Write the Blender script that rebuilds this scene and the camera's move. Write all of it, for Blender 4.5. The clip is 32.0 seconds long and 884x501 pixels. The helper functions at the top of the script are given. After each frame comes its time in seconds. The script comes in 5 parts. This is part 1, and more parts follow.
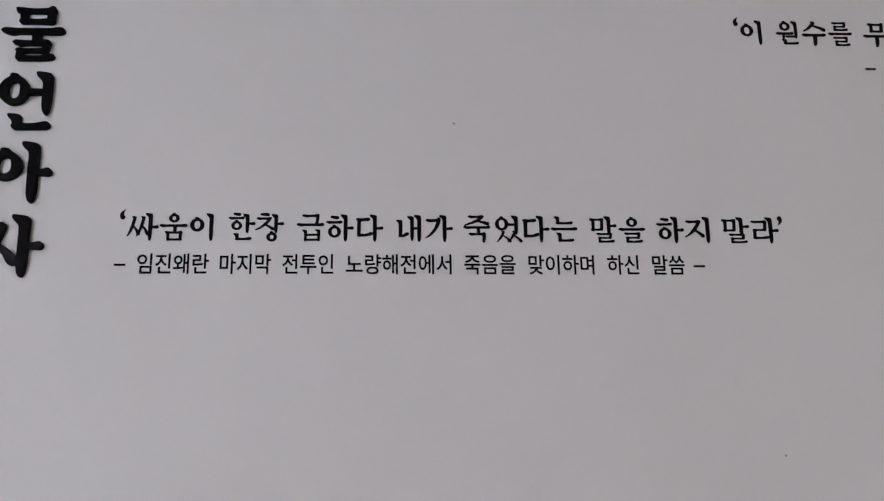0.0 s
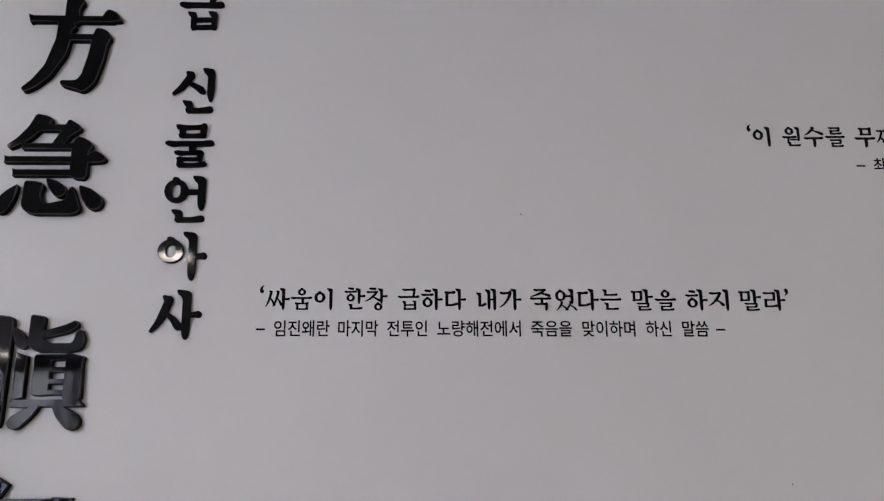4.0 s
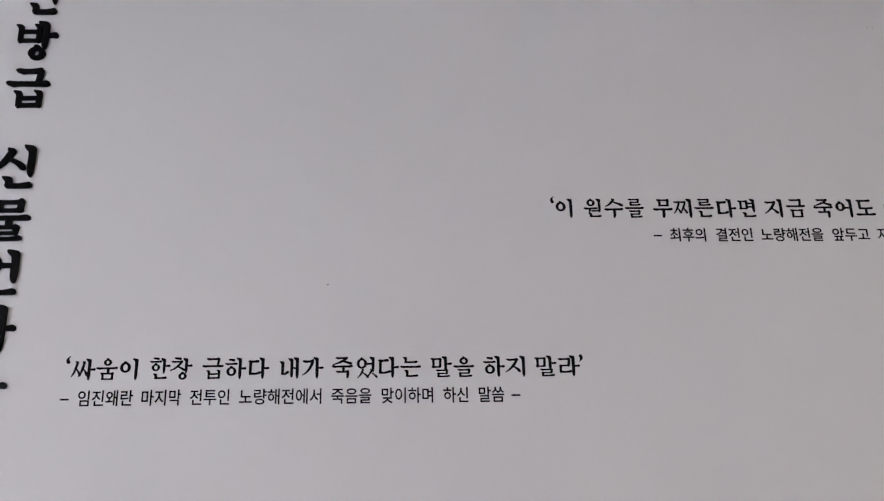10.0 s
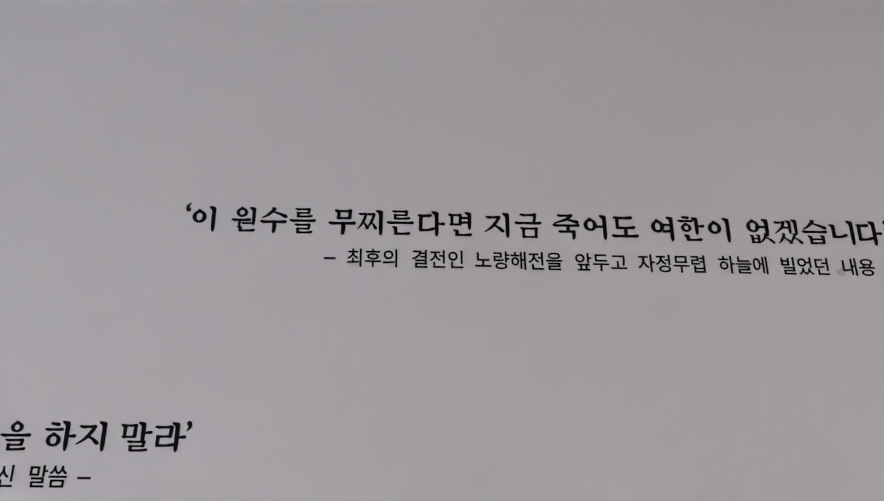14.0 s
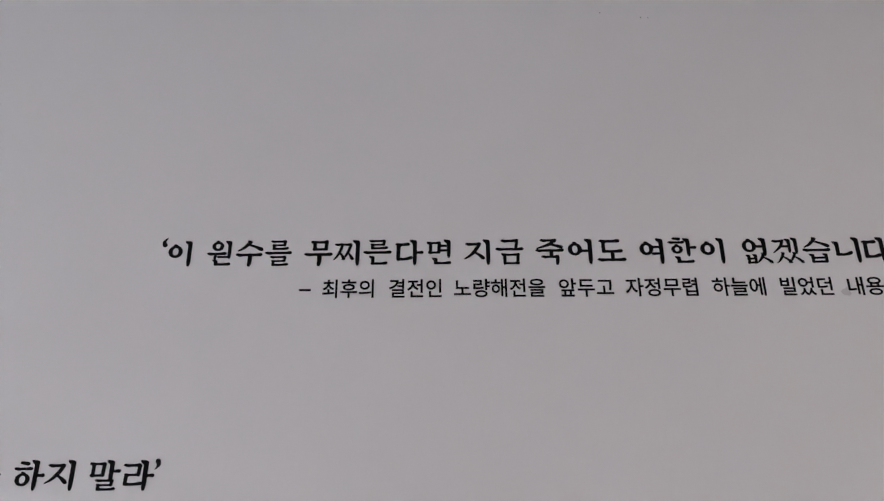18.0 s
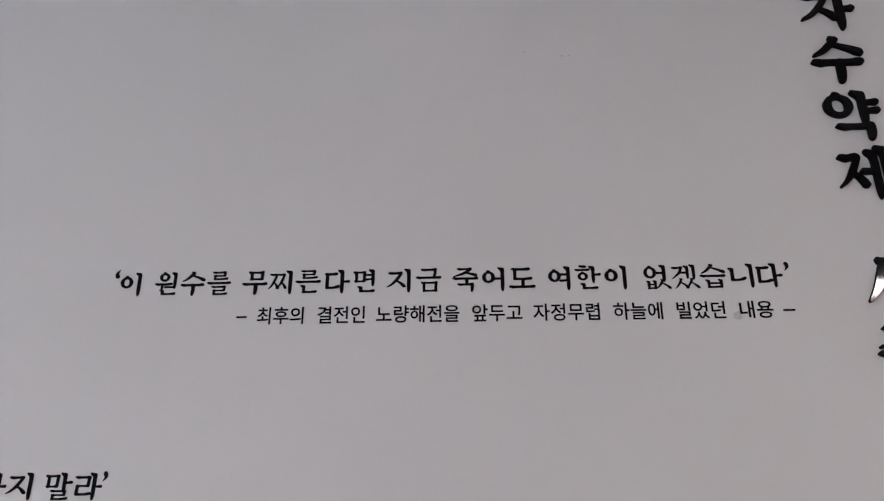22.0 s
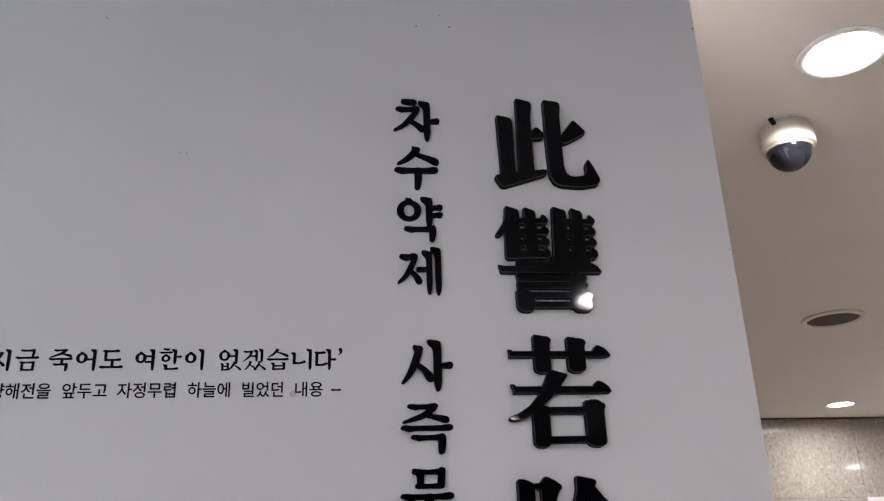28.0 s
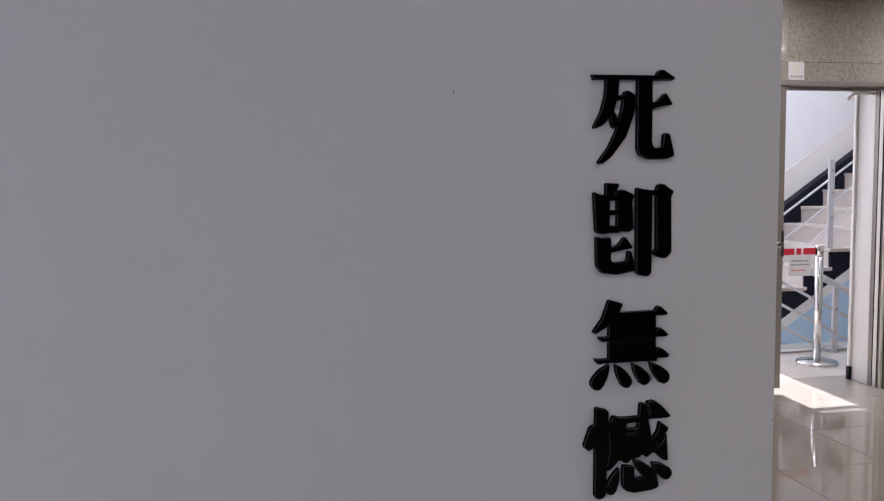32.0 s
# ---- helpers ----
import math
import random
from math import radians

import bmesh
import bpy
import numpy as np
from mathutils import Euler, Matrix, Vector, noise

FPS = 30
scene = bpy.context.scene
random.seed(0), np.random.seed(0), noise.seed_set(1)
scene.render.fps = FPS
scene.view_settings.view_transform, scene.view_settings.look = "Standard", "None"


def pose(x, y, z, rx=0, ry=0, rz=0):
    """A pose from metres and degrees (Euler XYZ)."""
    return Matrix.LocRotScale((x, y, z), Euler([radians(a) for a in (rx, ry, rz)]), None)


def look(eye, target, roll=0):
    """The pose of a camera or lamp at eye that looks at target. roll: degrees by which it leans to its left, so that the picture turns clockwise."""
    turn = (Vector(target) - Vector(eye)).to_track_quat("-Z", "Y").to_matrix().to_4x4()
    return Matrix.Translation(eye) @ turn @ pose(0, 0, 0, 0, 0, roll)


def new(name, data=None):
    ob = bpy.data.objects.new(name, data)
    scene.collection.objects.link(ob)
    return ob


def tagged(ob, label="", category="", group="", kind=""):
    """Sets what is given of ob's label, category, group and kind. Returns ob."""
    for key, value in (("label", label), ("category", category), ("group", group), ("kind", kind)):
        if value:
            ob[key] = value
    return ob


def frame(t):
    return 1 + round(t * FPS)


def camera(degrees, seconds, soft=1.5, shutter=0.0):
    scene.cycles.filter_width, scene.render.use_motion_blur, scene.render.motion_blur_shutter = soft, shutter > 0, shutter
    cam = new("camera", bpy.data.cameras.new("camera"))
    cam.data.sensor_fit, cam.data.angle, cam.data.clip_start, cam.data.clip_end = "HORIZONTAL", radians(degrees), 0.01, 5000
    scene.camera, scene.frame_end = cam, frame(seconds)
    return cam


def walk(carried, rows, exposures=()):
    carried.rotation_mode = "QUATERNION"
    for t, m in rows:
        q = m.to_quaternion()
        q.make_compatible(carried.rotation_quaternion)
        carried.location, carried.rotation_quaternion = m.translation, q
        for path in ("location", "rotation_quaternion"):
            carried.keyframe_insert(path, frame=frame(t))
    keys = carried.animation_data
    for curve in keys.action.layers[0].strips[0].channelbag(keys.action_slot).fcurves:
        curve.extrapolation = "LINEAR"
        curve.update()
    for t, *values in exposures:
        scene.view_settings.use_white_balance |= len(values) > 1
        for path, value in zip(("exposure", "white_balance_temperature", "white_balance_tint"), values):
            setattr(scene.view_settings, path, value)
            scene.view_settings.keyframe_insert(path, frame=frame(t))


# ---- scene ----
cam = camera(54.73, 32.0, soft=1.25)
PATH = [
    (0.0, -0.0016, 0.0899, 1.6699, 103.660, 1.303, -4.606),
    (0.5, -0.0007, 0.0857, 1.6678, 103.733, 1.284, -4.668),
    (1.0, 0.0025, 0.0727, 1.6701, 103.625, 1.156, -4.884),
    (1.5, -0.0038, 0.0559, 1.6678, 103.868, 1.207, -4.861),
    (2.0, -0.0166, 0.0318, 1.6669, 103.949, 1.289, -5.156),
    (2.5, -0.0253, 0.0082, 1.6682, 104.008, 1.223, -5.458),
    (3.0, -0.0321, -0.0072, 1.6711, 104.036, 1.310, -5.976),
    (3.5, -0.0657, -0.0431, 1.6663, 104.627, 1.481, -6.361),
    (4.0, -0.0705, -0.1122, 1.6661, 105.61, 0.912, -2.941),
    (4.5, -0.0844, -0.1636, 1.6762, 106.693, -1.084, 5.455),
    (6.5, -0.2411, -0.2585, 1.6781, 111.634, -0.32, 6.841),
    (7.0, -0.2537, -0.2511, 1.6718, 111.676, -0.466, 6.611),
    (7.5, -0.263, -0.2479, 1.6713, 111.725, -0.52, 6.309),
    (8.0, -0.2635, -0.2446, 1.6862, 111.574, -0.799, 6.448),
    (8.5, -0.2107, -0.2386, 1.6967, 111.509, -0.934, 6.45),
    (9.0, -0.0755, -0.2127, 1.685, 109.802, -0.569, 4.624),
    (9.5, 0.0304, -0.2182, 1.6801, 108.937, 0.237, 0.749),
    (10.0, 0.1333, -0.1757, 1.6827, 108.346, 1.67, -4.361),
    (10.5, 0.2155, -0.0722, 1.7157, 107.604, 3.001, -10.377),
    (11.0, 0.2873, -0.0154, 1.7303, 108.106, 3.777, -13.938),
    (11.5, 0.3912, 0.0121, 1.7323, 109.128, 3.7, -14.614),
    (12.0, 0.4812, 0.0264, 1.7446, 109.549, 2.072, -11.047),
    (12.5, 0.5335, 0.0038, 1.7443, 110.565, 0.675, -6.727),
    (13.0, 0.5671, 0.01, 1.743, 110.738, 0.719, -5.564),
    (13.5, 0.5564, 0.0619, 1.7498, 111.206, 0.609, -4.888),
    (14.0, 0.5505, 0.0861, 1.7457, 111.882, 0.538, -4.378),
    (14.5, 0.591, 0.0816, 1.7496, 112.577, 0.456, -3.489),
    (15.0, 0.6336, 0.0877, 1.7443, 113.601, 0.374, -2.347),
    (15.5, 0.6519, 0.0885, 1.7449, 114.176, 0.292, -1.454),
    (17.5, 0.6525, 0.1042, 1.7394, 114.996, 0.492, -0.527),
    (18.0, 0.6305, 0.1125, 1.7359, 115.233, 0.364, -0.009),
    (18.5, 0.6281, 0.1135, 1.7387, 115.131, 0.365, 0.396),
    (19.0, 0.6487, 0.1096, 1.7428, 115.153, 0.129, 0.84),
    (19.5, 0.6749, 0.1078, 1.742, 115.172, 0.048, 1.17),
    (20.0, 0.7113, 0.0889, 1.7393, 114.996, 0.125, 1.208),
    (20.5, 0.7421, 0.0757, 1.7413, 114.921, 0.096, 1.412),
    (21.0, 0.7731, 0.058, 1.7398, 114.845, 0.039, 1.83),
    (21.5, 0.7809, 0.0351, 1.7357, 114.589, 0.1, 2.279),
    (22.0, 0.7409, 0.029, 1.7398, 114.566, 0.04, 2.08),
    (22.5, 0.7175, 0.0214, 1.7353, 114.568, 0.108, 1.379),
    (23.0, 0.7513, -0.0165, 1.7289, 113.922, 1.578, -3.289),
    (23.5, 0.8711, -0.0762, 1.715, 113.632, 1.077, -3.929),
    (24.0, 0.9461, -0.1165, 1.7104, 113.339, 0.758, -4.08),
    (24.5, 0.9806, -0.1352, 1.6926, 113.273, 0.497, -3.786),
    (26.5, 1.0138, -0.1607, 1.6873, 111.445, 1.048, -2.908),
    (27.0, 1.0238, -0.1542, 1.7429, 111.098, 1.159, -2.756),
    (27.5, 1.0409, -0.1698, 1.7788, 110.998, 1.048, -3.07),
    (28.0, 1.0683, -0.1868, 1.8098, 111.837, 1.827, -6.394),
    (28.5, 1.0653, -0.2032, 1.7917, 112.122, 1.877, -7.645),
    (29.0, 1.0197, -0.2458, 1.7396, 109.91, 2.202, -10.449),
    (29.5, 0.972, -0.2863, 1.6827, 105.031, 2.083, -12.013),
    (30.0, 0.9397, -0.2983, 1.6452, 101.247, 1.882, -12.625),
    (30.5, 0.968, -0.3256, 1.6031, 96.499, 1.692, -12.898),
    (31.0, 0.9954, -0.3641, 1.5593, 92.774, 1.176, -12.629),
    (31.5, 0.9585, -0.3775, 1.5129, 88.962, 0.839, -11.989),
    (32.0, 0.7873, -0.4036, 1.4908, 85.326, 0.542, -11.462),
]
EXPOSURES = [(0.0, 2.44, 6300, 18), (4.0, 2.37, 6350, 18), (7.0, 2.78, 6400, 19), (9.0, 2.76, 6350, 17), (11.0, 2.53, 6250, 19), (22.0, 2.57, 6250, 18), (24.0, 2.73, 6250, 18), (28.0, 2.59, 6000, 17), (29.0, 2.54, 5940, 17), (30.0, 2.38, 5890, 17), (32.0, 1.84, 5860, 18)]

walk(cam, [(t, pose(x, y, z, rx, ry, rz)) for t, x, y, z, rx, ry, rz in PATH], EXPOSURES)

# ---- world and light ----
WALL_Y = 0.85          # front of the lettered wall
CEIL = 2.74
world = bpy.data.worlds.new("sky")
scene.world = world
world.use_nodes = True
sky = world.node_tree.nodes.new("ShaderNodeTexSky")
sky.sky_type, sky.sun_disc = "NISHITA", False
sky.sun_elevation, sky.sun_rotation = radians(36), radians(-4)
world.node_tree.links.new(sky.outputs[0], world.node_tree.nodes["Background"].inputs[0])
world.node_tree.nodes["Background"].inputs[1].default_value = 0.12

sun = new("sun", bpy.data.lights.new("sun", "SUN"))
sun.data.energy, sun.data.angle, sun.data.color = 5.0, radians(0.5), (1.0, 0.95, 0.88)
sun.matrix_world = look((5.0, 12.0, 8.0), (4.65, 4.0, 2.15))


LEVEL = 0.12           # indoor light against the sun


def area_lamp(name, m, sx, sy, watts, colour, shape="RECTANGLE"):
    lamp = new(name, bpy.data.lights.new(name, "AREA"))
    lamp.data.shape, lamp.data.size, lamp.data.size_y = shape, sx, sy
    lamp.data.energy, lamp.data.color = watts * LEVEL, colour
    lamp.matrix_world = m
    return lamp


DAY = (0.76, 0.88, 1.0)
SOFT_DAY = (1.0, 0.975, 0.955)
LAMP = (1.0, 0.90, 0.78)
# daylight in the openings: the lobby's window bay (buildings above, bright ground below), and the stairwell window
area_lamp("window_daylight", look((-2.94, -5.42, 2.38), (-2.94, 0.0, 2.38)), 2.94, 0.56, 72, (0.92, 0.93, 1.0))
area_lamp("window_daylight", look((-2.94, -5.42, 1.52), (-2.94, 0.0, 1.52)), 2.94, 1.05, 110, DAY)
area_lamp("stair_light", look((4.1, 8.1, 2.2), (5.6, 6.0, 0.8)), 1.2, 1.4, 178, SOFT_DAY)
# added fill high in the stairwell, at no opening, to brighten the landing
area_lamp("stair_light", look((5.2, 5.75, 4.6), (5.1, 5.9, 0.0)), 1.2, 1.2, 190, SOFT_DAY)


# ---- materials ----
def material(name, colour, rough=0.5, metal=0.0, grain=0.0, scale=40.0, bump=0.0, spec=0.5, stain=0.0, stain_scale=3.0, colour2=None, coat=0.0):
    m = bpy.data.materials.new(name)
    m.use_nodes = True
    n, l = m.node_tree.nodes, m.node_tree.links
    b = n["Principled BSDF"]
    b.inputs["Roughness"].default_value, b.inputs["Metallic"].default_value = rough, metal
    b.inputs["Specular IOR Level"].default_value, b.inputs["Coat Weight"].default_value = spec, coat
    b.inputs["Coat Roughness"].default_value = 0.05
    base = (*colour, 1)
    b.inputs["Base Color"].default_value = base
    co = n.new("ShaderNodeTexCoord")
    if grain or stain:
        fine = n.new("ShaderNodeTexNoise")
        fine.inputs["Scale"].default_value, fine.inputs["Detail"].default_value = scale, 6
        broad = n.new("ShaderNodeTexNoise")
        broad.inputs["Scale"].default_value, broad.inputs["Detail"].default_value = stain_scale, 3
        l.new(co.outputs["Object"], fine.inputs[0]), l.new(co.outputs["Object"], broad.inputs[0])
        ramp = n.new("ShaderNodeMapRange")
        ramp.inputs[1].default_value, ramp.inputs[2].default_value = 0.3, 0.7
        l.new(fine.outputs[0], ramp.inputs[0])
        mix = n.new("ShaderNodeMix")
        mix.data_type = "RGBA"
        mix.inputs[6].default_value = tuple(c * (1 - grain) for c in colour) + (1,) if colour2 is None else (*colour2, 1)
        mix.inputs[7].default_value = base
        l.new(ramp.outputs[0], mix.inputs[0])
        mix2 = n.new("ShaderNodeMix")
        mix2.data_type, mix2.blend_type = "RGBA", "MULTIPLY"
        ramp2 = n.new("ShaderNodeMapRange")
        ramp2.inputs[1].default_value, ramp2.inputs[2].default_value = 0.35, 0.65
        ramp2.inputs[3].default_value, ramp2.inputs[4].default_value = 1 - stain, 1.0
        l.new(broad.outputs[0], ramp2.inputs[0])
        l.new(mix.outputs[2], mix2.inputs[6])
        grey = n.new("ShaderNodeCombineColor")
        for i in range(3):
            l.new(ramp2.outputs[0], grey.inputs[i])
        mix2.inputs[0].default_value = 1.0
        l.new(grey.outputs[0], mix2.inputs[7])
        l.new(mix2.outputs[2], b.inputs["Base Color"])
        rr = n.new("ShaderNodeMapRange")
        rr.inputs[3].default_value, rr.inputs[4].default_value = max(0.0, rough - 0.06), min(1.0, rough + 0.06)
        l.new(broad.outputs[0], rr.inputs[0]), l.new(rr.outputs[0], b.inputs["Roughness"])
        if bump:
            bp = n.new("ShaderNodeBump")
            bp.inputs["Strength"].default_value, bp.inputs["Distance"].default_value = bump, 0.002
            l.new(fine.outputs[0], bp.inputs["Height"]), l.new(bp.outputs[0], b.inputs["Normal"])
    return m


def glow(name, colour, strength):
    m = bpy.data.materials.new(name)
    m.use_nodes = True
    n = m.node_tree.nodes
    n.remove(n["Principled BSDF"])
    e = n.new("ShaderNodeEmission")
    e.inputs[0].default_value, e.inputs[1].default_value = (*colour, 1), strength * LEVEL
    m.node_tree.links.new(e.outputs[0], n["Material Output"].inputs[0])
    return m


PAINT = material("white_wall_paint", (0.78, 0.765, 0.745), 0.55, grain=0.015, scale=220, bump=0.05, stain=0.03, stain_scale=1.6)
CEILING = material("ceiling_paint", (0.80, 0.765, 0.72), 0.8, grain=0.02, scale=300, bump=0.05, stain=0.03)
ACRYLIC = material("black_acrylic", (0.002, 0.002, 0.0034), 0.03, spec=0.2, grain=0.2, scale=60)
# cut edge coloured paler than the face, for the line of light it reflects
CUT_LIGHT = material("cut_edge_light", (0.035, 0.035, 0.039), 0.3, spec=0.6, grain=0.1, scale=90)
FOAM = material("black_letter_edge", (0.003, 0.003, 0.0034), 0.6, spec=0.05)
VINYL = material("black_vinyl", (0.004, 0.0035, 0.004), 0.6, grain=0.1, scale=300, spec=0.08)
SCREEN = material("dark_screen_glass", (0.0012, 0.0013, 0.002), 0.015, spec=0.13, grain=0.1, scale=8, coat=0.045)
SCREEN.node_tree.nodes["Principled BSDF"].inputs["Coat Roughness"].default_value = 0.26      # wide soft coat lobe, added as a glow round the reflected lamps and windows
BEZEL = material("black_bezel", (0.004, 0.004, 0.005), 0.15, spec=0.1)
COPPER = material("brown_trim", (0.085, 0.055, 0.04), 0.5, grain=0.1, scale=90, spec=0.2)
STONE = material("granite_panel", (0.48, 0.45, 0.395), 0.06, spec=0.07, grain=0.5, scale=42, colour2=(0.35, 0.325, 0.28), stain=0.10, stain_scale=4)


def add_flecks(m, scale, low, dark):
    """Small dark mineral flecks, longer than wide, over a stone's colour."""
    n, l = m.node_tree.nodes, m.node_tree.links
    b = n["Principled BSDF"]
    old = b.inputs["Base Color"].links[0].from_socket
    co, mp, tx, rg, mx = (n.new("ShaderNode" + k) for k in ("TexCoord", "Mapping", "TexNoise", "MapRange", "Mix"))
    mp.inputs["Scale"].default_value = (1.0, 1.0, 0.55)
    tx.inputs["Scale"].default_value, tx.inputs["Detail"].default_value = scale, 4
    rg.inputs[1].default_value, rg.inputs[2].default_value = low, low + 0.12
    mx.data_type = "RGBA"
    mx.inputs[7].default_value = (*dark, 1)
    l.new(co.outputs["Object"], mp.inputs[0]), l.new(mp.outputs[0], tx.inputs[0]), l.new(tx.outputs[0], rg.inputs[0])
    l.new(rg.outputs[0], mx.inputs[0]), l.new(old, mx.inputs[6]), l.new(mx.outputs[2], b.inputs["Base Color"])


add_flecks(STONE, 92, 0.58, (0.24, 0.22, 0.185))
add_flecks(STONE, 50, 0.62, (0.55, 0.53, 0.48))
JOINT = material("dark_joint", (0.36, 0.335, 0.295), 0.8)
GAP = material("dark_shadow_gap", (0.05, 0.045, 0.04), 0.7)
FLOOR_STONE = material("polished_floor_stone", (0.36, 0.325, 0.28), 0.03, grain=0.35, scale=45, colour2=(0.31, 0.28, 0.245), stain=0.1, stain_scale=1.5)
STEEL_BROWN = material("brown_door_paint", (0.25, 0.22, 0.195), 0.38, grain=0.04, scale=150, stain=0.06, stain_scale=2)
FRAME_GREY = material("door_frame_paint", (0.30, 0.275, 0.25), 0.35, grain=0.03, scale=150, stain=0.04)
CHROME = material("brushed_steel", (0.75, 0.74, 0.72), 0.16, metal=1.0, grain=0.05, scale=120)
WHITE = material("white_paint", (0.80, 0.81, 0.83), 0.5, grain=0.02, scale=120, stain=0.04, stain_scale=1.5)
RAIL = material("rail_paint", (0.56, 0.57, 0.60), 0.4, grain=0.03, scale=120, stain=0.05)
BLUE = material("light_blue_paint", (0.50, 0.70, 0.90), 0.5, grain=0.03, scale=100, stain=0.05)
NAVY = material("dark_skirting", (0.009, 0.011, 0.022), 0.5, grain=0.1, scale=80, spec=0.2)
TERRAZZO = material("terrazzo_step", (0.56, 0.51, 0.47), 0.35, grain=0.25, scale=160, colour2=(0.44, 0.40, 0.365), stain=0.06)
# the lobby floor stone made paler: the landing's stronger light is in the colour
LIT_FLOOR = material("lit_floor_stone", (0.58, 0.53, 0.475), 0.07, grain=0.2, scale=70, colour2=(0.50, 0.455, 0.405), stain=0.06)
RED = material("red_belt", (0.75, 0.02, 0.05), 0.5, grain=0.1, scale=400)
PAPER = material("white_paper", (0.83, 0.83, 0.82), 0.6, grain=0.02, scale=50)
PLASTIC = material("ivory_plastic", (0.62, 0.57, 0.47), 0.38, grain=0.02, scale=80)
DOME = material("smoked_dome", (0.010, 0.011, 0.016), 0.05, spec=0.6, grain=0.1, scale=9)
SPEAKER = material("speaker_mesh", (0.10, 0.075, 0.055), 0.6, grain=0.6, scale=420, colour2=(0.03, 0.022, 0.018), spec=0.2)
TRIM = material("lamp_trim", (0.8, 0.77, 0.72), 0.35, grain=0.02, scale=60)
DIFFUSER = glow("lamp_diffuser", (1.0, 0.93, 0.85), 55.0)
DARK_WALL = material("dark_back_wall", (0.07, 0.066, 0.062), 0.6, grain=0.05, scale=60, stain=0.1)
SCUFF = material("grey_scuff", (0.40, 0.39, 0.38), 0.7, grain=0.3, scale=200)
GLUE = material("glue_smudge", (0.60, 0.58, 0.56), 0.65, grain=0.05, scale=150)
GREY_TEXT = material("grey_print", (0.42, 0.42, 0.44), 0.6)
RED_TEXT = material("red_print", (0.75, 0.30, 0.34), 0.6)
GLASS = bpy.data.materials.new("window_glass")
GLASS.use_nodes = True
GLASS.node_tree.nodes["Principled BSDF"].inputs["Transmission Weight"].default_value = 1.0
GLASS.node_tree.nodes["Principled BSDF"].inputs["Roughness"].default_value = 0.0
GLASS.node_tree.nodes["Principled BSDF"].inputs["IOR"].default_value = 1.02
OUTSIDE = glow("daylit_distance", (0.62, 0.74, 0.86), 3.0)


# ---- building helpers ----
def mesh_of(name, bm, *mats):
    me = bpy.data.meshes.new(name)
    bm.to_mesh(me)
    bm.free()
    for m in mats:
        me.materials.append(m)
    return me


def smooth(me):
    me.polygons.foreach_set("use_smooth", [True] * len(me.polygons))
    return me


def part(name, bm, mat, parent=None, label="", soft=False):
    me = mesh_of(name, bm, *(mat if isinstance(mat, tuple) else (mat,)))
    ob = new(name, smooth(me) if soft else me)
    if parent is not None:
        ob.parent = parent
    return tagged(ob, label)


def thing(name, label, category, group="", kind="", at=(0, 0, 0)):
    ob = new(name)
    ob.location = at
    ob.empty_display_size = 0.05
    return tagged(ob, label, category, group, kind)


def box(x0, x1, y0, y1, z0, z1, bevel=0.0, bm=None, segments=1):
    own = bm is None
    b = bmesh.new()
    vs = [b.verts.new((x, y, z)) for x in (x0, x1) for y in (y0, y1) for z in (z0, z1)]
    for q in ((0, 1, 3, 2), (4, 6, 7, 5), (0, 4, 5, 1), (2, 3, 7, 6), (0, 2, 6, 4), (1, 5, 7, 3)):
        b.faces.new([vs[i] for i in q])
    bmesh.ops.recalc_face_normals(b, faces=b.faces)
    if bevel:
        bmesh.ops.bevel(b, geom=list(b.edges), offset=bevel, segments=segments, affect="EDGES")
    if own:
        return b
    return merge(bm, b)


def merge(bm, b):
    tmp = bpy.data.meshes.new("tmp")
    b.to_mesh(tmp)
    b.free()
    bm.from_mesh(tmp)
    bpy.data.meshes.remove(tmp)
    return bm


def rod(p, q, r, sides=12, r2=None, caps=True):
    p, q = Vector(p), Vector(q)
    b = bmesh.new()
    d = q - p
    bmesh.ops.create_cone(b, cap_ends=caps, segments=sides, radius1=r, radius2=r if r2 is None else r2, depth=d.length)
    m = Matrix.Translation((p + q) / 2) @ d.to_track_quat("Z", "Y").to_matrix().to_4x4()
    bmesh.ops.transform(b, matrix=m, verts=b.verts)
    return b


def lathe(profile, sides=40, centre=(0, 0, 0)):
    """Turns (radius, height) pairs about the z axis."""
    b = bmesh.new()
    rings = []
    for r, z in profile:
        if r < 1e-6:
            rings.append([b.verts.new((centre[0], centre[1], centre[2] + z))])
        else:
            rings.append([b.verts.new((centre[0] + r * math.cos(2 * math.pi * i / sides), centre[1] + r * math.sin(2 * math.pi * i / sides), centre[2] + z)) for i in range(sides)])
    for a, c in zip(rings, rings[1:]):
        for i in range(sides):
            j = (i + 1) % sides
            f = [a[i % len(a)], a[j % len(a)], c[j % len(c)], c[i % len(c)]]
            f = list(dict.fromkeys(f))
            if len(f) > 2:
                b.faces.new(f)
    bmesh.ops.recalc_face_normals(b, faces=b.faces)
    return b


# ---- structure ----
def slab(name, b, mat, label, category="wall"):
    return tagged(part(name, b, mat), label, category, kind="structure")


EDGE = 1.599           # free end of the lettered wall
SCREEN_R, SCREEN_T, SCREEN_L, SCREEN_B = -0.681, 2.415, -2.55, 1.15
BACK_Y, LEFT_X, RIGHT_X = -5.2, -7.0, 7.2
FAR_Y = 4.81           # stone wall with the stairwell door
DOOR_L, DOOR_M, DOOR_R, DOOR_T = 3.38, 4.212, 4.968, 2.105

slab("floor", box(LEFT_X, RIGHT_X + 2, BACK_Y, 9.0, -0.2, -0.004), JOINT, "dark grout bed under polished stone floor", "floor")
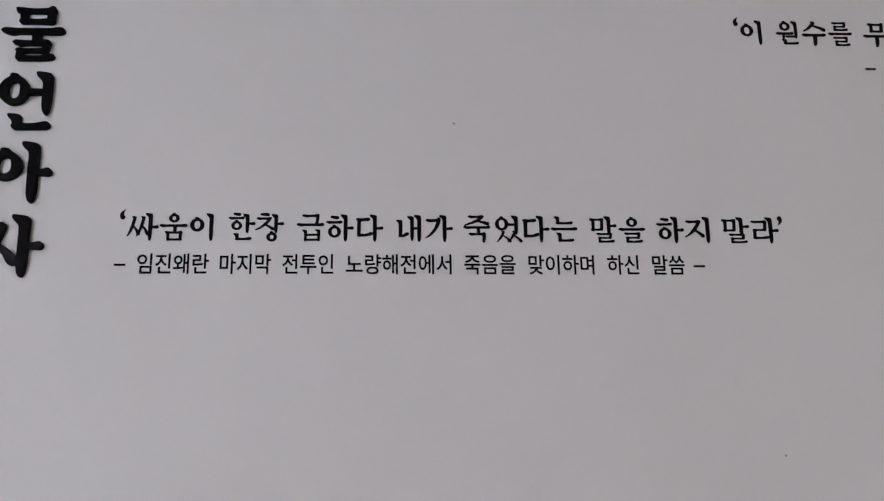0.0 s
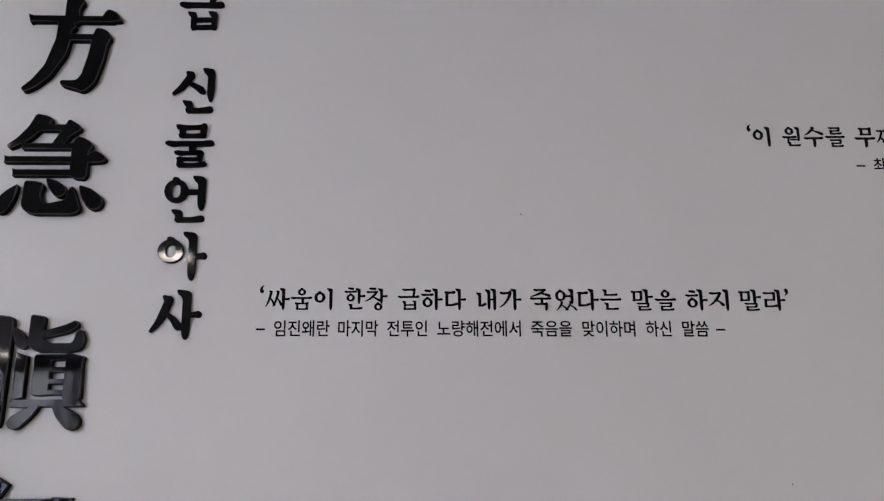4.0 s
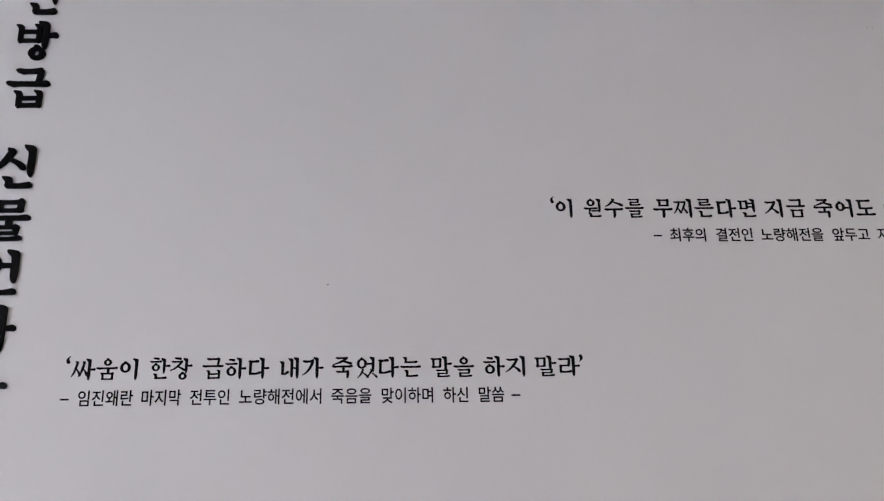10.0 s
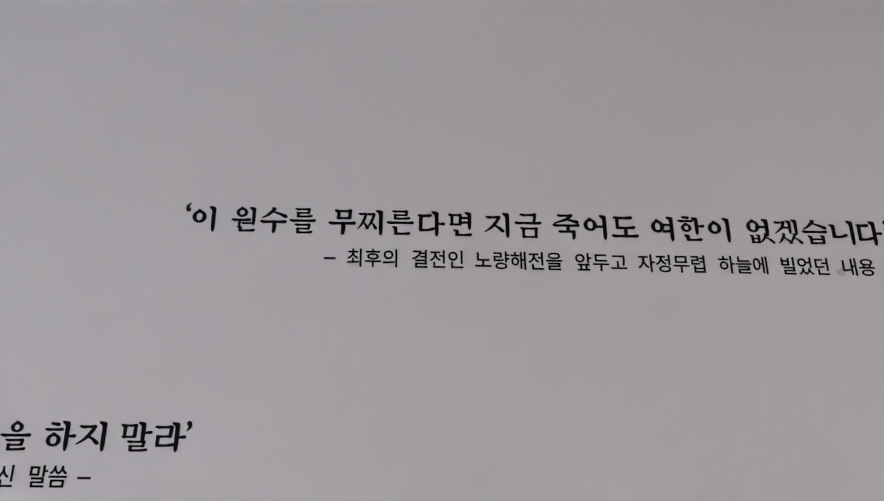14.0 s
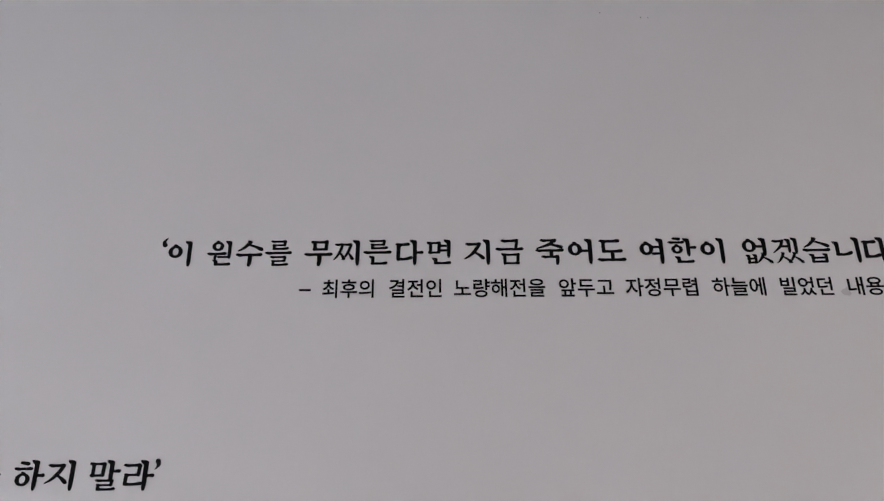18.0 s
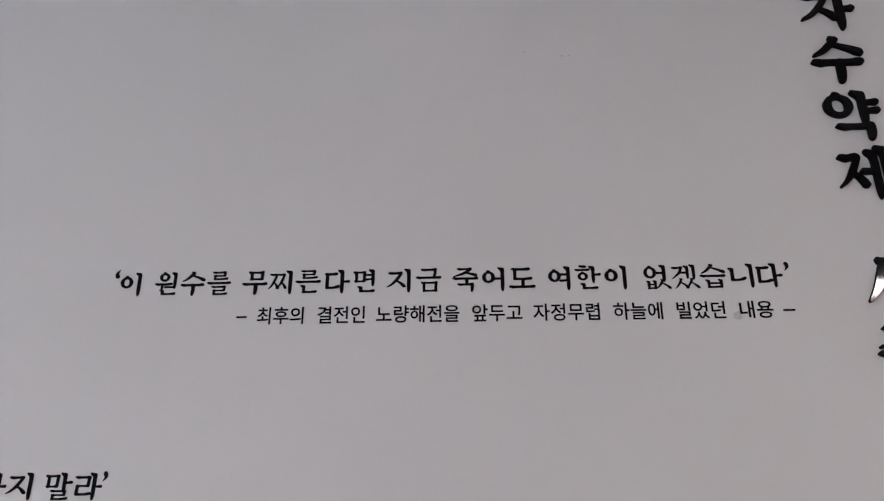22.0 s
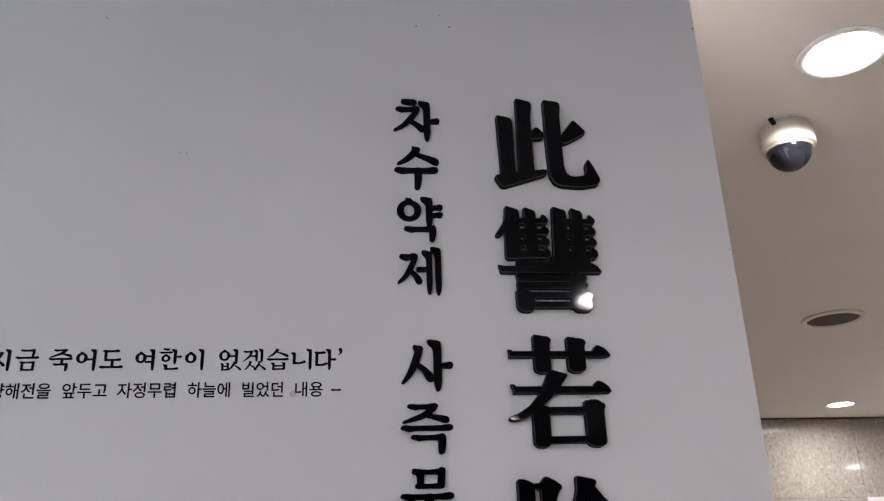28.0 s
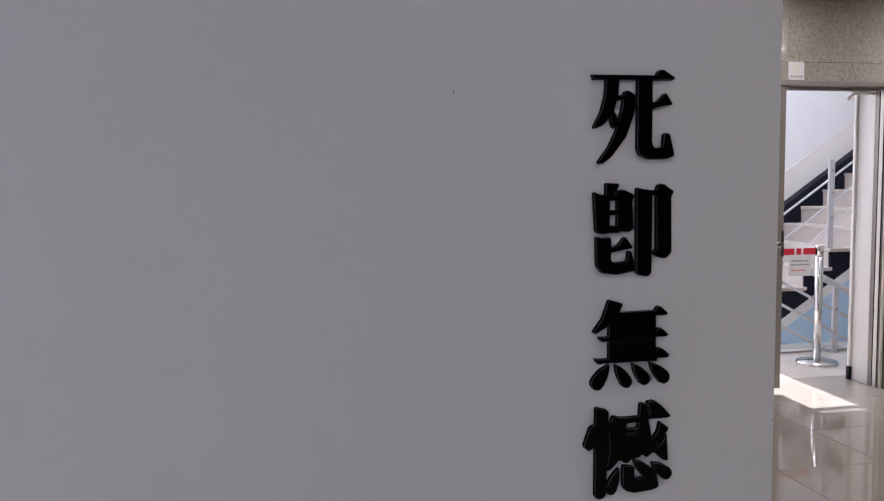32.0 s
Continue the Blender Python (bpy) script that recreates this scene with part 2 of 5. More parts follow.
slab("ceiling", box(LEFT_X, RIGHT_X, BACK_Y, FAR_Y - 0.012, CEIL, CEIL + 0.15), CEILING, "warm white painted plaster ceiling", "ceiling")

# lettered wall, built round the recess of the screen
def holed_wall(xs, zs, y0, y1, holes):
    """A wall on the grid xs, zs between y0 and y1, open where a cell (column, row) is in holes."""
    bm = bmesh.new()
    v = {(i, k, y): bm.verts.new((x, y, z)) for i, x in enumerate(xs) for k, z in enumerate(zs) for y in (y0, y1)}
    solid = {(i, k) for i in range(len(xs) - 1) for k in range(len(zs) - 1)} - set(holes)
    for i, k in solid:
        bm.faces.new([v[i, k, y0], v[i + 1, k, y0], v[i + 1, k + 1, y0], v[i, k + 1, y0]])
        bm.faces.new([v[i, k, y1], v[i, k + 1, y1], v[i + 1, k + 1, y1], v[i + 1, k, y1]])
        for (di, dk), (p, q) in {(-1, 0): ((i, k), (i, k + 1)), (1, 0): ((i + 1, k + 1), (i + 1, k)), (0, -1): ((i + 1, k), (i, k)), (0, 1): ((i, k + 1), (i + 1, k + 1))}.items():
            if (i + di, k + dk) not in solid:
                bm.faces.new([v[(*p, y0)], v[(*q, y0)], v[(*q, y1)], v[(*p, y1)]])
    bmesh.ops.recalc_face_normals(bm, faces=bm.faces)
    return bm


b = holed_wall([LEFT_X, SCREEN_L, SCREEN_R, EDGE], [0, SCREEN_B, SCREEN_T, CEIL], WALL_Y, WALL_Y + 0.2, [(1, 1)])
for v in b.verts:       # the head of the recess hangs a little towards its far end
    if abs(v.co.x - SCREEN_L) < 1e-4 and abs(v.co.z - SCREEN_T) < 1e-4:
        v.co.z -= 0.026
slab("wall_lettered", b, PAINT, "smooth white painted partition wall with black lettering")
slab("recess_back", box(SCREEN_L - 0.05, SCREEN_R + 0.05, WALL_Y + 0.201, WALL_Y + 0.22, SCREEN_B - 0.05, SCREEN_T + 0.05), DARK_WALL, "dark back of the screen recess")
# side walls: the left one white, the unseen right one dark
slab("wall_left", box(LEFT_X - 0.2, LEFT_X, BACK_Y, 9.0, 0, CEIL), PAINT, "plain painted side wall")
slab("wall_right", box(RIGHT_X, RIGHT_X + 0.2, BACK_Y, FAR_Y, 0, CEIL), DARK_WALL, "plain painted side wall")

# window wall behind the camera
bays = [(-4.38, -1.50)]
xs = [LEFT_X] + [v for p in bays for v in p] + [RIGHT_X]
slab("wall_windows", holed_wall(xs, [0, 0.95, 2.69, CEIL], BACK_Y - 0.2, BACK_Y, [(1, 1)]), DARK_WALL, "dark painted wall with one wide window")
for i, (x0, x1) in enumerate(bays):
    w = thing("window_%d" % (i + 1), "wide window with dark aluminium frame and daylight outside", "window", "", "structure", at=(x0, BACK_Y - 0.1, 0.95))
    stops = (0.0, 0.26, 0.64, 0.76, 1.18, 1.60, 1.72, 2.15, 2.55, x1 - x0)
    for x in stops:
        part("mullion", box(x - 0.028, x + 0.028, -0.04, 0.04, 0, 1.74, 0.004), BEZEL, w)
    for z in (0.03, 1.19, 1.71):
        part("transom", box(0.03, x1 - x0 - 0.03, -0.035, 0.035, z - 0.03, z + 0.03, 0.004), BEZEL, w)
    for xa, xb in zip(stops, stops[1:]):
        p = part("pane", box(xa + 0.02, xb - 0.02, -0.004, 0.004, 0.04, 1.69), GLASS, w)
        p.visible_shadow = False
slab("backdrop", box(-14, 14, BACK_Y - 4.1, BACK_Y - 4.0, -1, 5.0), OUTSIDE, "bright daylit distance outside the windows", "backdrop")

# far wall of granite panels round the stairwell door
b = holed_wall([1.2, DOOR_L, DOOR_R + 0.05, RIGHT_X + 2], [0, DOOR_T + 0.03, CEIL], FAR_Y + 0.02, FAR_Y + 0.28, [(1, 0)])
slab("wall_far", b, JOINT, "backing of the granite clad wall")
slab("shadow_gap", box(1.2, RIGHT_X, FAR_Y - 0.012, FAR_Y + 0.02, CEIL - 0.004, CEIL + 0.02), GAP, "dark shadow gap between granite wall and ceiling", "trim")
slab("wall_behind", box(LEFT_X, 1.2, FAR_Y, FAR_Y + 0.2, 0, CEIL), PAINT, "plain white wall behind the partition")

# stairwell
slab("stair_wall", box(3.0, 3.1, FAR_Y + 0.28, 8.0, -2.5, 5.2), WHITE, "white stairwell side wall")
b = holed_wall([3.1, 3.5, 4.72, 9.2], [-2.5, 1.0, 2.60, 5.2], 7.7, 7.9, [(1, 1)])
slab("stair_back_wall", b, WHITE, "white painted back wall of the stairwell")
slab("stair_end_wall", box(9.0, 9.2, FAR_Y + 0.28, 7.7, -2.5, 5.2), WHITE, "white stairwell end wall")
slab("stair_ceiling", box(3.0, 9.2, FAR_Y + 0.28, 7.9, 5.2, 5.3), WHITE, "white stairwell ceiling", "ceiling")
slab("stair_front_wall", box(3.0, 9.2, FAR_Y + 0.281, FAR_Y + 0.30, CEIL, 5.2), WHITE, "white wall over the stairwell door")

w = thing("window_5", "stairwell window with white frame", "window", "", "structure", at=(3.5, 7.8, 1.0))
part("frame", box(0, 1.22, -0.03, 0.03, 0, 0.04, 0.004), WHITE, w)
part("frame", box(0, 1.22, -0.03, 0.03, 1.57, 1.60, 0.004), WHITE, w)
for x in (0.0, 0.35, 1.18):
    part("frame", box(x, x + 0.04, -0.03, 0.03, 0.04, 1.57, 0.004), WHITE, w)


# ---- ceiling fittings ----
def downlight(x, y, watts=9.0):
    t = thing("downlight", "round recessed ceiling downlight with white trim, switched on", "downlight", "ceiling downlights", at=(x, y, CEIL))
    part("trim", lathe([(0.076, 0.0), (0.085, -0.001), (0.086, -0.004), (0.081, -0.008), (0.070, -0.006), (0.067, 0.004)], 48), TRIM, t, soft=True)
    part("diffuser", lathe([(0.0, -0.0015), (0.045, -0.002), (0.0675, -0.001)], 48), DIFFUSER, t, "glowing white diffuser", soft=True)
    lamp = area_lamp("downlight_lamp", pose(x, y, CEIL - 0.012), 0.15, 0.15, watts, LAMP, "DISK")
    lamp.data.spread = radians(172)
    return t


for x, y, watts in ((2.009, 1.085, 44), (3.906, 4.39, 10), (5.37, 4.39, 15), (5.59, 2.54, 135), (-1.35, -0.72, 6), (-2.55, -2.0, 6), (-3.48, -2.96, 6), (-2.36, -3.2, 6),
                    (-3.27, -4.07, 6), (-3.1, -5.02, 6), (1.95, -0.84, 14), (2.00, -3.02, 8), (-1.1, -2.1, 6), (4.4, -0.6, 32)):
    downlight(x, y, watts)


def ceiling_speaker(x, y):
    t = thing("ceiling_speaker", "round ceiling loudspeaker with brown mesh grille and white rim", "speaker", at=(x, y, CEIL))
    part("rim", lathe([(0.093, 0.0), (0.114, -0.001), (0.116, -0.006), (0.108, -0.012), (0.097, -0.010), (0.094, -0.001)], 48), TRIM, t, soft=True)
    part("grille", lathe([(0.0, -0.007), (0.07, -0.006), (0.095, -0.003)], 48), SPEAKER, t, "perforated brown metal grille", soft=True)
    return t


ceiling_speaker(2.94, 2.765)


def dome_camera(x, y):
    t = thing("dome_camera", "ceiling dome security camera, ivory body with smoked dome", "camera", at=(x, y, CEIL))
    t.scale = (0.95, 0.95, 0.98)
    part("base", lathe([(0.0, 0.0), (0.058, 0.0), (0.060, -0.004), (0.062, -0.040), (0.0615, -0.048), (0.058, -0.052), (0.049, -0.053)], 48), PLASTIC, t, soft=True)
    part("dome", lathe([(0.051, -0.050)] + [(0.0495 * math.cos(a), -0.056 - 0.047 * math.sin(a)) for a in [k * math.pi / 20 for k in range(11)]], 48), DOME, t, "smoked black plastic dome", soft=True)
    part("collar", lathe([(0.0545, -0.050), (0.0545, -0.056), (0.051, -0.058), (0.0495, -0.054)], 48), PLASTIC, t, soft=True)
    part("cable", rod((-0.048, -0.040, -0.009), (-0.060, -0.050, -0.003), 0.006), BEZEL, t, "short black cable stub")
    return t


dome_camera(2.039, 1.375)

# ---- screen in the wall ----
t = thing("display_screen", "large dark switched-off display screen recessed in the wall, glossy glass", "screen", at=(SCREEN_L, WALL_Y + 0.016, SCREEN_B))
W, H = SCREEN_R - SCREEN_L, SCREEN_T - SCREEN_B
part("housing", box(0.003, W - 0.003, 0.006, 0.058, 0.004, H - 0.032), BEZEL, t)
part("glass", box(0.008, W - 0.006, -0.001, 0.006, 0.022, H - 0.034), SCREEN, t, "glossy black screen glass")
for x0, x1, z0, z1 in ((0.002, W - 0.002, 0.002, 0.022), (0.002, 0.008, 0.022, H - 0.034), (W - 0.006, W - 0.001, 0.022, H - 0.034)):
    part("bezel", box(x0, x1, -0.004, 0.006, z0, z1, 0.001), BEZEL, t)

for name, z0, z1, y0, y1, mat, label in (("bezel", -0.034, -0.0055, -0.004, 0.010, BEZEL, ""), ("top_trim", -0.005, -0.0005, -0.015, 0.010, COPPER, "thin brown trim under the recess head")):
    ob = part(name, box(-W + 0.004, -0.002, y0, y1, z0, z1, 0.001), mat, t, label)
    ob.location, ob.rotation_euler = (W, 0, H), (0, radians(-0.80), 0)

# ---- stairwell door ----
LEAF = 0.045


def door_closer(parent, x, y, z, turn=1):
    c = part("closer_body", box(x, x + 0.17, y - 0.05, y, z - 0.019, z + 0.019, 0.012), TRIM, parent, "ivory door closer body")
    part("closer_arm", rod((x + 0.05 * turn, y - 0.045, z + 0.035), (x - 0.05 * turn, y - 0.02, z + 0.05), 0.008, 8), CHROME, c)
    part("closer_plate", box(x - 0.035, x + 0.03, y - 0.012, y, z - 0.004, z + 0.034, 0.003), BEZEL, c, "dark end plate of the closer")


d = thing("door_1", "closed brown-grey steel door leaf with a round steel knob", "door", "stairwell doors", "structure", at=(DOOR_L + 0.04, FAR_Y + 0.008, 0))
part("leaf", box(0.0, DOOR_M - DOOR_L - 0.04, 0.0, LEAF, 0.042, DOOR_T - 0.004, 0.002), STEEL_BROWN, d)
k = part("knob_rose", rod((0.722, -0.004, 1.04), (0.722, 0.0, 1.04), 0.030, 24), CHROME, d, "steel rose")
kb = lathe([(0.0, 0.062), (0.014, 0.061), (0.024, 0.054), (0.027, 0.044), (0.024, 0.034), (0.014, 0.026), (0.011, 0.018), (0.011, 0.0)], 28)
bmesh.ops.transform(kb, matrix=Matrix.Translation((0.722, -0.004, 1.04)) @ Matrix.Rotation(radians(90), 4, "X"), verts=kb.verts)
part("knob", kb, CHROME, d, "round polished steel knob", soft=True)
part("lock_plate", box(0.775, 0.797, -0.002, 0.002, 0.95, 1.13, 0.001), CHROME, d)
part("keyhole", rod((0.722, -0.066, 1.04), (0.722, -0.064, 1.04), 0.006, 12), BEZEL, d)

d = thing("door_2", "open brown-grey steel door leaf folded against the granite wall", "door", "stairwell doors", "structure", at=(DOOR_R + 0.034, FAR_Y - 0.012, 0))
d.rotation_euler = (0, 0, radians(-8))
part("leaf", box(0.0, 0.79, -LEAF, 0.0, 0.012, DOOR_T - 0.04, 0.003), STEEL_BROWN, d)
door_closer(d, 0.075, -LEAF, DOOR_T - 0.095, 1)
for z in (0.25, 1.05, 1.85):
    part("hinge", rod((0.0, -LEAF - 0.006, z - 0.05), (0.0, -LEAF - 0.006, z + 0.05), 0.008, 12), STEEL_BROWN, d)
for z0, h, n in ((1.645, 0.212, 0), (1.507, 0.118, 2), (1.276, 0.21, 4)):
    nt = thing("door_notice", "small white sign plate on the brown door leaf", "sign", "signs on the open door", at=(5.212, FAR_Y - 0.0875, z0))
    nt.rotation_euler = (0, 0, radians(-8))
    part("plate", box(0, 0.19, -0.002, 0, 0, h, 0.0008), PAPER, nt)
    if not n:
        part("pictogram", box(0.036, 0.11, -0.0028, -0.002, 0.03, h - 0.05, 0.0003), BEZEL, nt)
    for k in range(n):
        part("print_bar", box(0.02, 0.15 - 0.02 * (k % 3), -0.0028, -0.002, h - 0.035 - k * 0.03, h - 0.020 - k * 0.03), BEZEL, nt)

f = thing("door_frame", "grey-brown steel frame of the double stairwell door", "door frame", "", "structure", at=(0, FAR_Y, 0))
part("head", box(DOOR_L - 0.05, DOOR_R + 0.05, -0.008, 0.12, DOOR_T, DOOR_T + 0.029, 0.003), FRAME_GREY, f)
part("head_bead", box(DOOR_L - 0.05, DOOR_R + 0.05, -0.012, -0.0082, DOOR_T + 0.014, DOOR_T + 0.029, 0.001), FRAME_GREY, f)
part("head_stop", box(DOOR_L, DOOR_R, 0.078, 0.11, DOOR_T - 0.022, DOOR_T, 0.002), FRAME_GREY, f)
part("jamb", box(DOOR_L - 0.05, DOOR_L, -0.008, 0.12, 0, DOOR_T, 0.003), FRAME_GREY, f)
part("jamb", box(DOOR_R, DOOR_R + 0.05, -0.008, 0.105, 0, DOOR_T, 0.003), STEEL_BROWN, f)
part("jamb_face", box(DOOR_R - 0.0022, DOOR_R - 0.0002, 0.016, 0.051, 0, DOOR_T - 0.022, 0.0006), TRIM, f, "pale painted rebate of the jamb")
part("edge_strip", box(DOOR_R + 0.0, DOOR_R + 0.028, -0.011, -0.0085, 0, DOOR_T, 0.001), TRIM, f, "pale edge strip")
for y in (0.005, 0.053):
    part("seal", box(DOOR_R - 0.003, DOOR_R - 0.0005, y, y + 0.007, 0.005, DOOR_T - 0.025), BEZEL, f, "black rubber seal")
part("closer_bracket", box(DOOR_R - 0.17, DOOR_R - 0.004, 0.112, 0.135, DOOR_T - 0.046, DOOR_T - 0.022, 0.006), TRIM, f, "pale metal closer bracket")
part("bracket_arm", rod((DOOR_R - 0.155, 0.125, DOOR_T - 0.036), (DOOR_R - 0.195, 0.128, DOOR_T - 0.075), 0.011, 12), TRIM, f)
slab("door_reveal", box(DOOR_R - 0.020, DOOR_R + 0.05, FAR_Y + 0.274, FAR_Y + 0.30, 0.0, DOOR_T + 0.03, 0.002, bm=box(DOOR_R + 0.0, DOOR_R + 0.05, FAR_Y + 0.105, FAR_Y + 0.274, 0.0, DOOR_T + 0.03, 0.002)), PAINT, "white plastered reveal of the stairwell door", "trim")
slab("reveal_skirting", box(DOOR_R - 0.023, DOOR_R + 0.04, FAR_Y + 0.271, FAR_Y + 0.305, 0.0, 0.10, 0.002), NAVY, "dark skirting at the reveal", "trim")

pl = thing("door_plate", "small square white plastic sign above the stairwell door", "sign", at=(4.212, FAR_Y - 0.002, 2.140))
part("plate", box(0, 0.118, -0.006, 0, 0, 0.122, 0.002), PAPER, pl)
part("print_bar", box(0.014, 0.032, -0.0070, -0.0058, 0.016, 0.030), GREY_TEXT, pl)
part("print_bar", box(0.038, 0.054, -0.0070, -0.0058, 0.016, 0.030), GREY_TEXT, pl)
part("print_bar", box(0.060, 0.078, -0.0070, -0.0058, 0.016, 0.030), GREY_TEXT, pl)
part("print_bar", box(0.084, 0.104, -0.0070, -0.0058, 0.016, 0.030), GREY_TEXT, pl)
part("pictogram", box(0.03, 0.088, -0.0066, -0.0058, 0.045, 0.105), TRIM, pl)

# ---- stairs ----
RISE, GO, FIRST_X, NEAR, FAR = 0.170, 0.250, 4.72, 6.42, 7.60
SLOPE = RISE / GO
st = thing("staircase", "terrazzo stair flight rising beside a white wall, navy painted edges", "staircase", "", "structure")


def side_plate(outline, y0, y1):
    """An upright plate in the x-z plane between y0 and y1."""
    b = bmesh.new()
    a = [b.verts.new((x, y0, z)) for x, z in outline]
    c = [b.verts.new((x, y1, z)) for x, z in outline]
    b.faces.new(a)
    b.faces.new(c[::-1])
    for i in range(len(a)):
        b.faces.new([a[i - 1], c[i - 1], c[i], a[i]])
    bmesh.ops.recalc_face_normals(b, faces=b.faces)
    return b


STEPS = 15
for i in range(STEPS):
    x, z = FIRST_X + GO * i, RISE * (i + 1)
    part("riser", box(x + 0.010, x + 0.030, NEAR + 0.02, FAR, z - RISE + 0.0005, z - 0.032), TERRAZZO, st)
    part("tread", box(x, x + GO + 0.028, NEAR - 0.02, FAR, z - 0.032, z, 0.005), TERRAZZO, st)
    for k in range(4):
        y = NEAR + 0.22 + 0.27 * k
        part("grip_strip", box(x + 0.015, x + 0.075, y, y + 0.012, z + 0.0004, z + 0.003), TRIM, st)
zig = [(FIRST_X + 0.012, 0.0)]
for i in range(STEPS):
    x, z = FIRST_X + GO * i + 0.012, RISE * (i + 1) - 0.032
    zig += [(x, z), (x + GO, z)]
low = FIRST_X + 0.20
part("stringer", side_plate(zig + [(zig[-1][0], zig[-1][1] - 0.02 - RISE), (low, 0.0)], NEAR, NEAR + 0.018), NAVY, st, "navy painted zigzag stringer")
end = zig[-1][0]
part("stringer_band", side_plate([(low, 0.0), (end, zig[-1][1] - 0.02 - RISE), (end, zig[-1][1] - 0.13 - RISE), (low + 0.16, 0.0)], NEAR + 0.002, NEAR + 0.019), WHITE, st, "white painted band under the stringer")
part("spandrel", side_plate([(low + 0.16, 0.0), (end, zig[-1][1] - 0.13 - RISE), (end, -2.0), (low + 0.16, -2.0)], NEAR + 0.004, NEAR + 0.020), BLUE, st, "light blue painted spandrel wall")
for i in range(STEPS):
    x, z = FIRST_X + GO * i, RISE * (i + 1)
    part("skirting", side_plate([(x, z), (x + GO + 0.02, z), (x + GO + 0.02, z + RISE + 0.07), (x, z + 0.07)], FAR - 0.012, FAR + 0.1), NAVY, st, "navy skirting tooth")
part("skirting_band", side_plate([(FIRST_X, RISE + 0.055), (end, RISE + 0.055 + SLOPE * (end - FIRST_X)), (end, RISE + 0.135 + SLOPE * (end - FIRST_X)), (FIRST_X, RISE + 0.135)], FAR - 0.016, FAR + 0.1), NAVY, st, "slanting navy skirting band")
# thin plate in warmer white for the soft slanting edge of light on the wall
part("wall_light_band", side_plate([(FIRST_X, RISE + 0.135), (end, RISE + 0.135 + SLOPE * (end - FIRST_X)), (end, RISE + 0.44 + SLOPE * (end - FIRST_X)), (FIRST_X, RISE + 0.44)], FAR + 0.094, FAR + 0.1), PAINT, st, "slanting band of whiter light painted on the wall")
rl = thing("stair_railing", "white steel stair railing with flat posts and slanting rails", "railing", "stair railings")
for i in (1, 4, 7, 10):
    x, z = FIRST_X + GO * i + 0.03, RISE * (i + 1)
    p = part("post", box(x - 0.030, x + 0.030, NEAR + 0.02, NEAR + 0.045, z, z + 0.80, 0.006), RAIL, rl)
    for h in (0.28, 0.50, 0.70):
        part("bolt", rod((x, NEAR + 0.013, z + h), (x, NEAR + 0.02, z + h), 0.008, 10), CHROME, p)
for h, r in ((0.645, 0.010), (0.42, 0.007), (0.21, 0.007)):
    part("rail", rod((FIRST_X - 0.1, NEAR + 0.032, RISE * 0.4 + h), (end, NEAR + 0.032, RISE * 0.4 + h + SLOPE * (end - FIRST_X + 0.1)), r, 12), RAIL, rl)
dr = thing("landing_railing", "grey-white railing going down beside the landing", "railing", "stair railings")
for x, z in ((4.70, 0.97), (5.475, 0.575)):
    p = part("post", box(x - 0.024, x + 0.024, 5.965, 5.995, z - 0.80, z, 0.003), RAIL, dr)
    for h in (0.20, 0.40, 0.60):
        part("bolt", rod((x, 5.957, z - h), (x, 5.965, z - h), 0.008, 10), CHROME, p)
for h, r in ((0.0, 0.028), (-0.22, 0.012), (-0.41, 0.012), (-0.59, 0.012)):
    part("rail", rod((4.66, 5.98, 0.998 + h), (6.6, 5.98, 0.008 + h), r, 12), RAIL, dr)
slab("landing_kerb", box(3.1, 6.5, 6.05, 6.12, 0.0, 0.015, 0.004), TERRAZZO, "low terrazzo kerb along the landing edge", "kerb")

# ---- barrier post ----
bp = thing("barrier_post", "polished steel belt barrier post with round base and red belt", "barrier", at=(5.075, 5.64, 0.0))
part("base", lathe([(0.0, 0.0), (0.16, 0.0), (0.162, 0.008), (0.155, 0.020), (0.06, 0.034), (0.028, 0.040), (0.0, 0.040)], 48), CHROME, bp, soft=True)
part("tube", rod((0, 0, 0.036), (0, 0, 0.87), 0.030, 32), CHROME, bp, soft=True)
part("head", lathe([(0.0, 0.952), (0.027, 0.951), (0.031, 0.947), (0.0315, 0.868), (0.0, 0.866)], 32), CHROME, bp, soft=True)
part("belt_slot", box(-0.037, -0.030, -0.010, 0.010, 0.875, 0.935, 0.001), BEZEL, bp)
part("belt", box(-1.45, -0.036, -0.001, 0.001, 0.878, 0.930), RED, bp, "red woven belt")
sg = thing("belt_sign", "white paper sign hanging from the red belt", "sign", at=(4.80, 5.636, 0.70))
part("sheet", box(0, 0.20, -0.001, 0, 0.01, 0.18), PAPER, sg)
part("clip", box(0.05, 0.065, -0.002, 0.006, 0.17, 0.235), PAPER, sg)
part("clip", box(0.11, 0.125, -0.002, 0.006, 0.17, 0.235), PAPER, sg)
for z, w, m in ((0.125, 0.15, GREY_TEXT), (0.095, 0.16, GREY_TEXT), (0.05, 0.13, RED_TEXT)):
    part("print_bar", box(0.02, 0.02 + w, -0.0018, -0.0010, z, z + 0.012), m, sg)


# ---- lettering ----
def connected(tris):
    """Groups of triangles that share corners."""
    boss = {}

    def top(i):
        while boss.setdefault(i, i) != i:
            boss[i] = boss[boss[i]]
            i = boss[i]
        return i
    for a, b, c in tris:
        boss[top(a)] = top(b)
        boss[top(b)] = top(c)
    groups = {}
    for t in tris:
        groups.setdefault(top(t[0]), []).append(t)
    return list(groups.values())


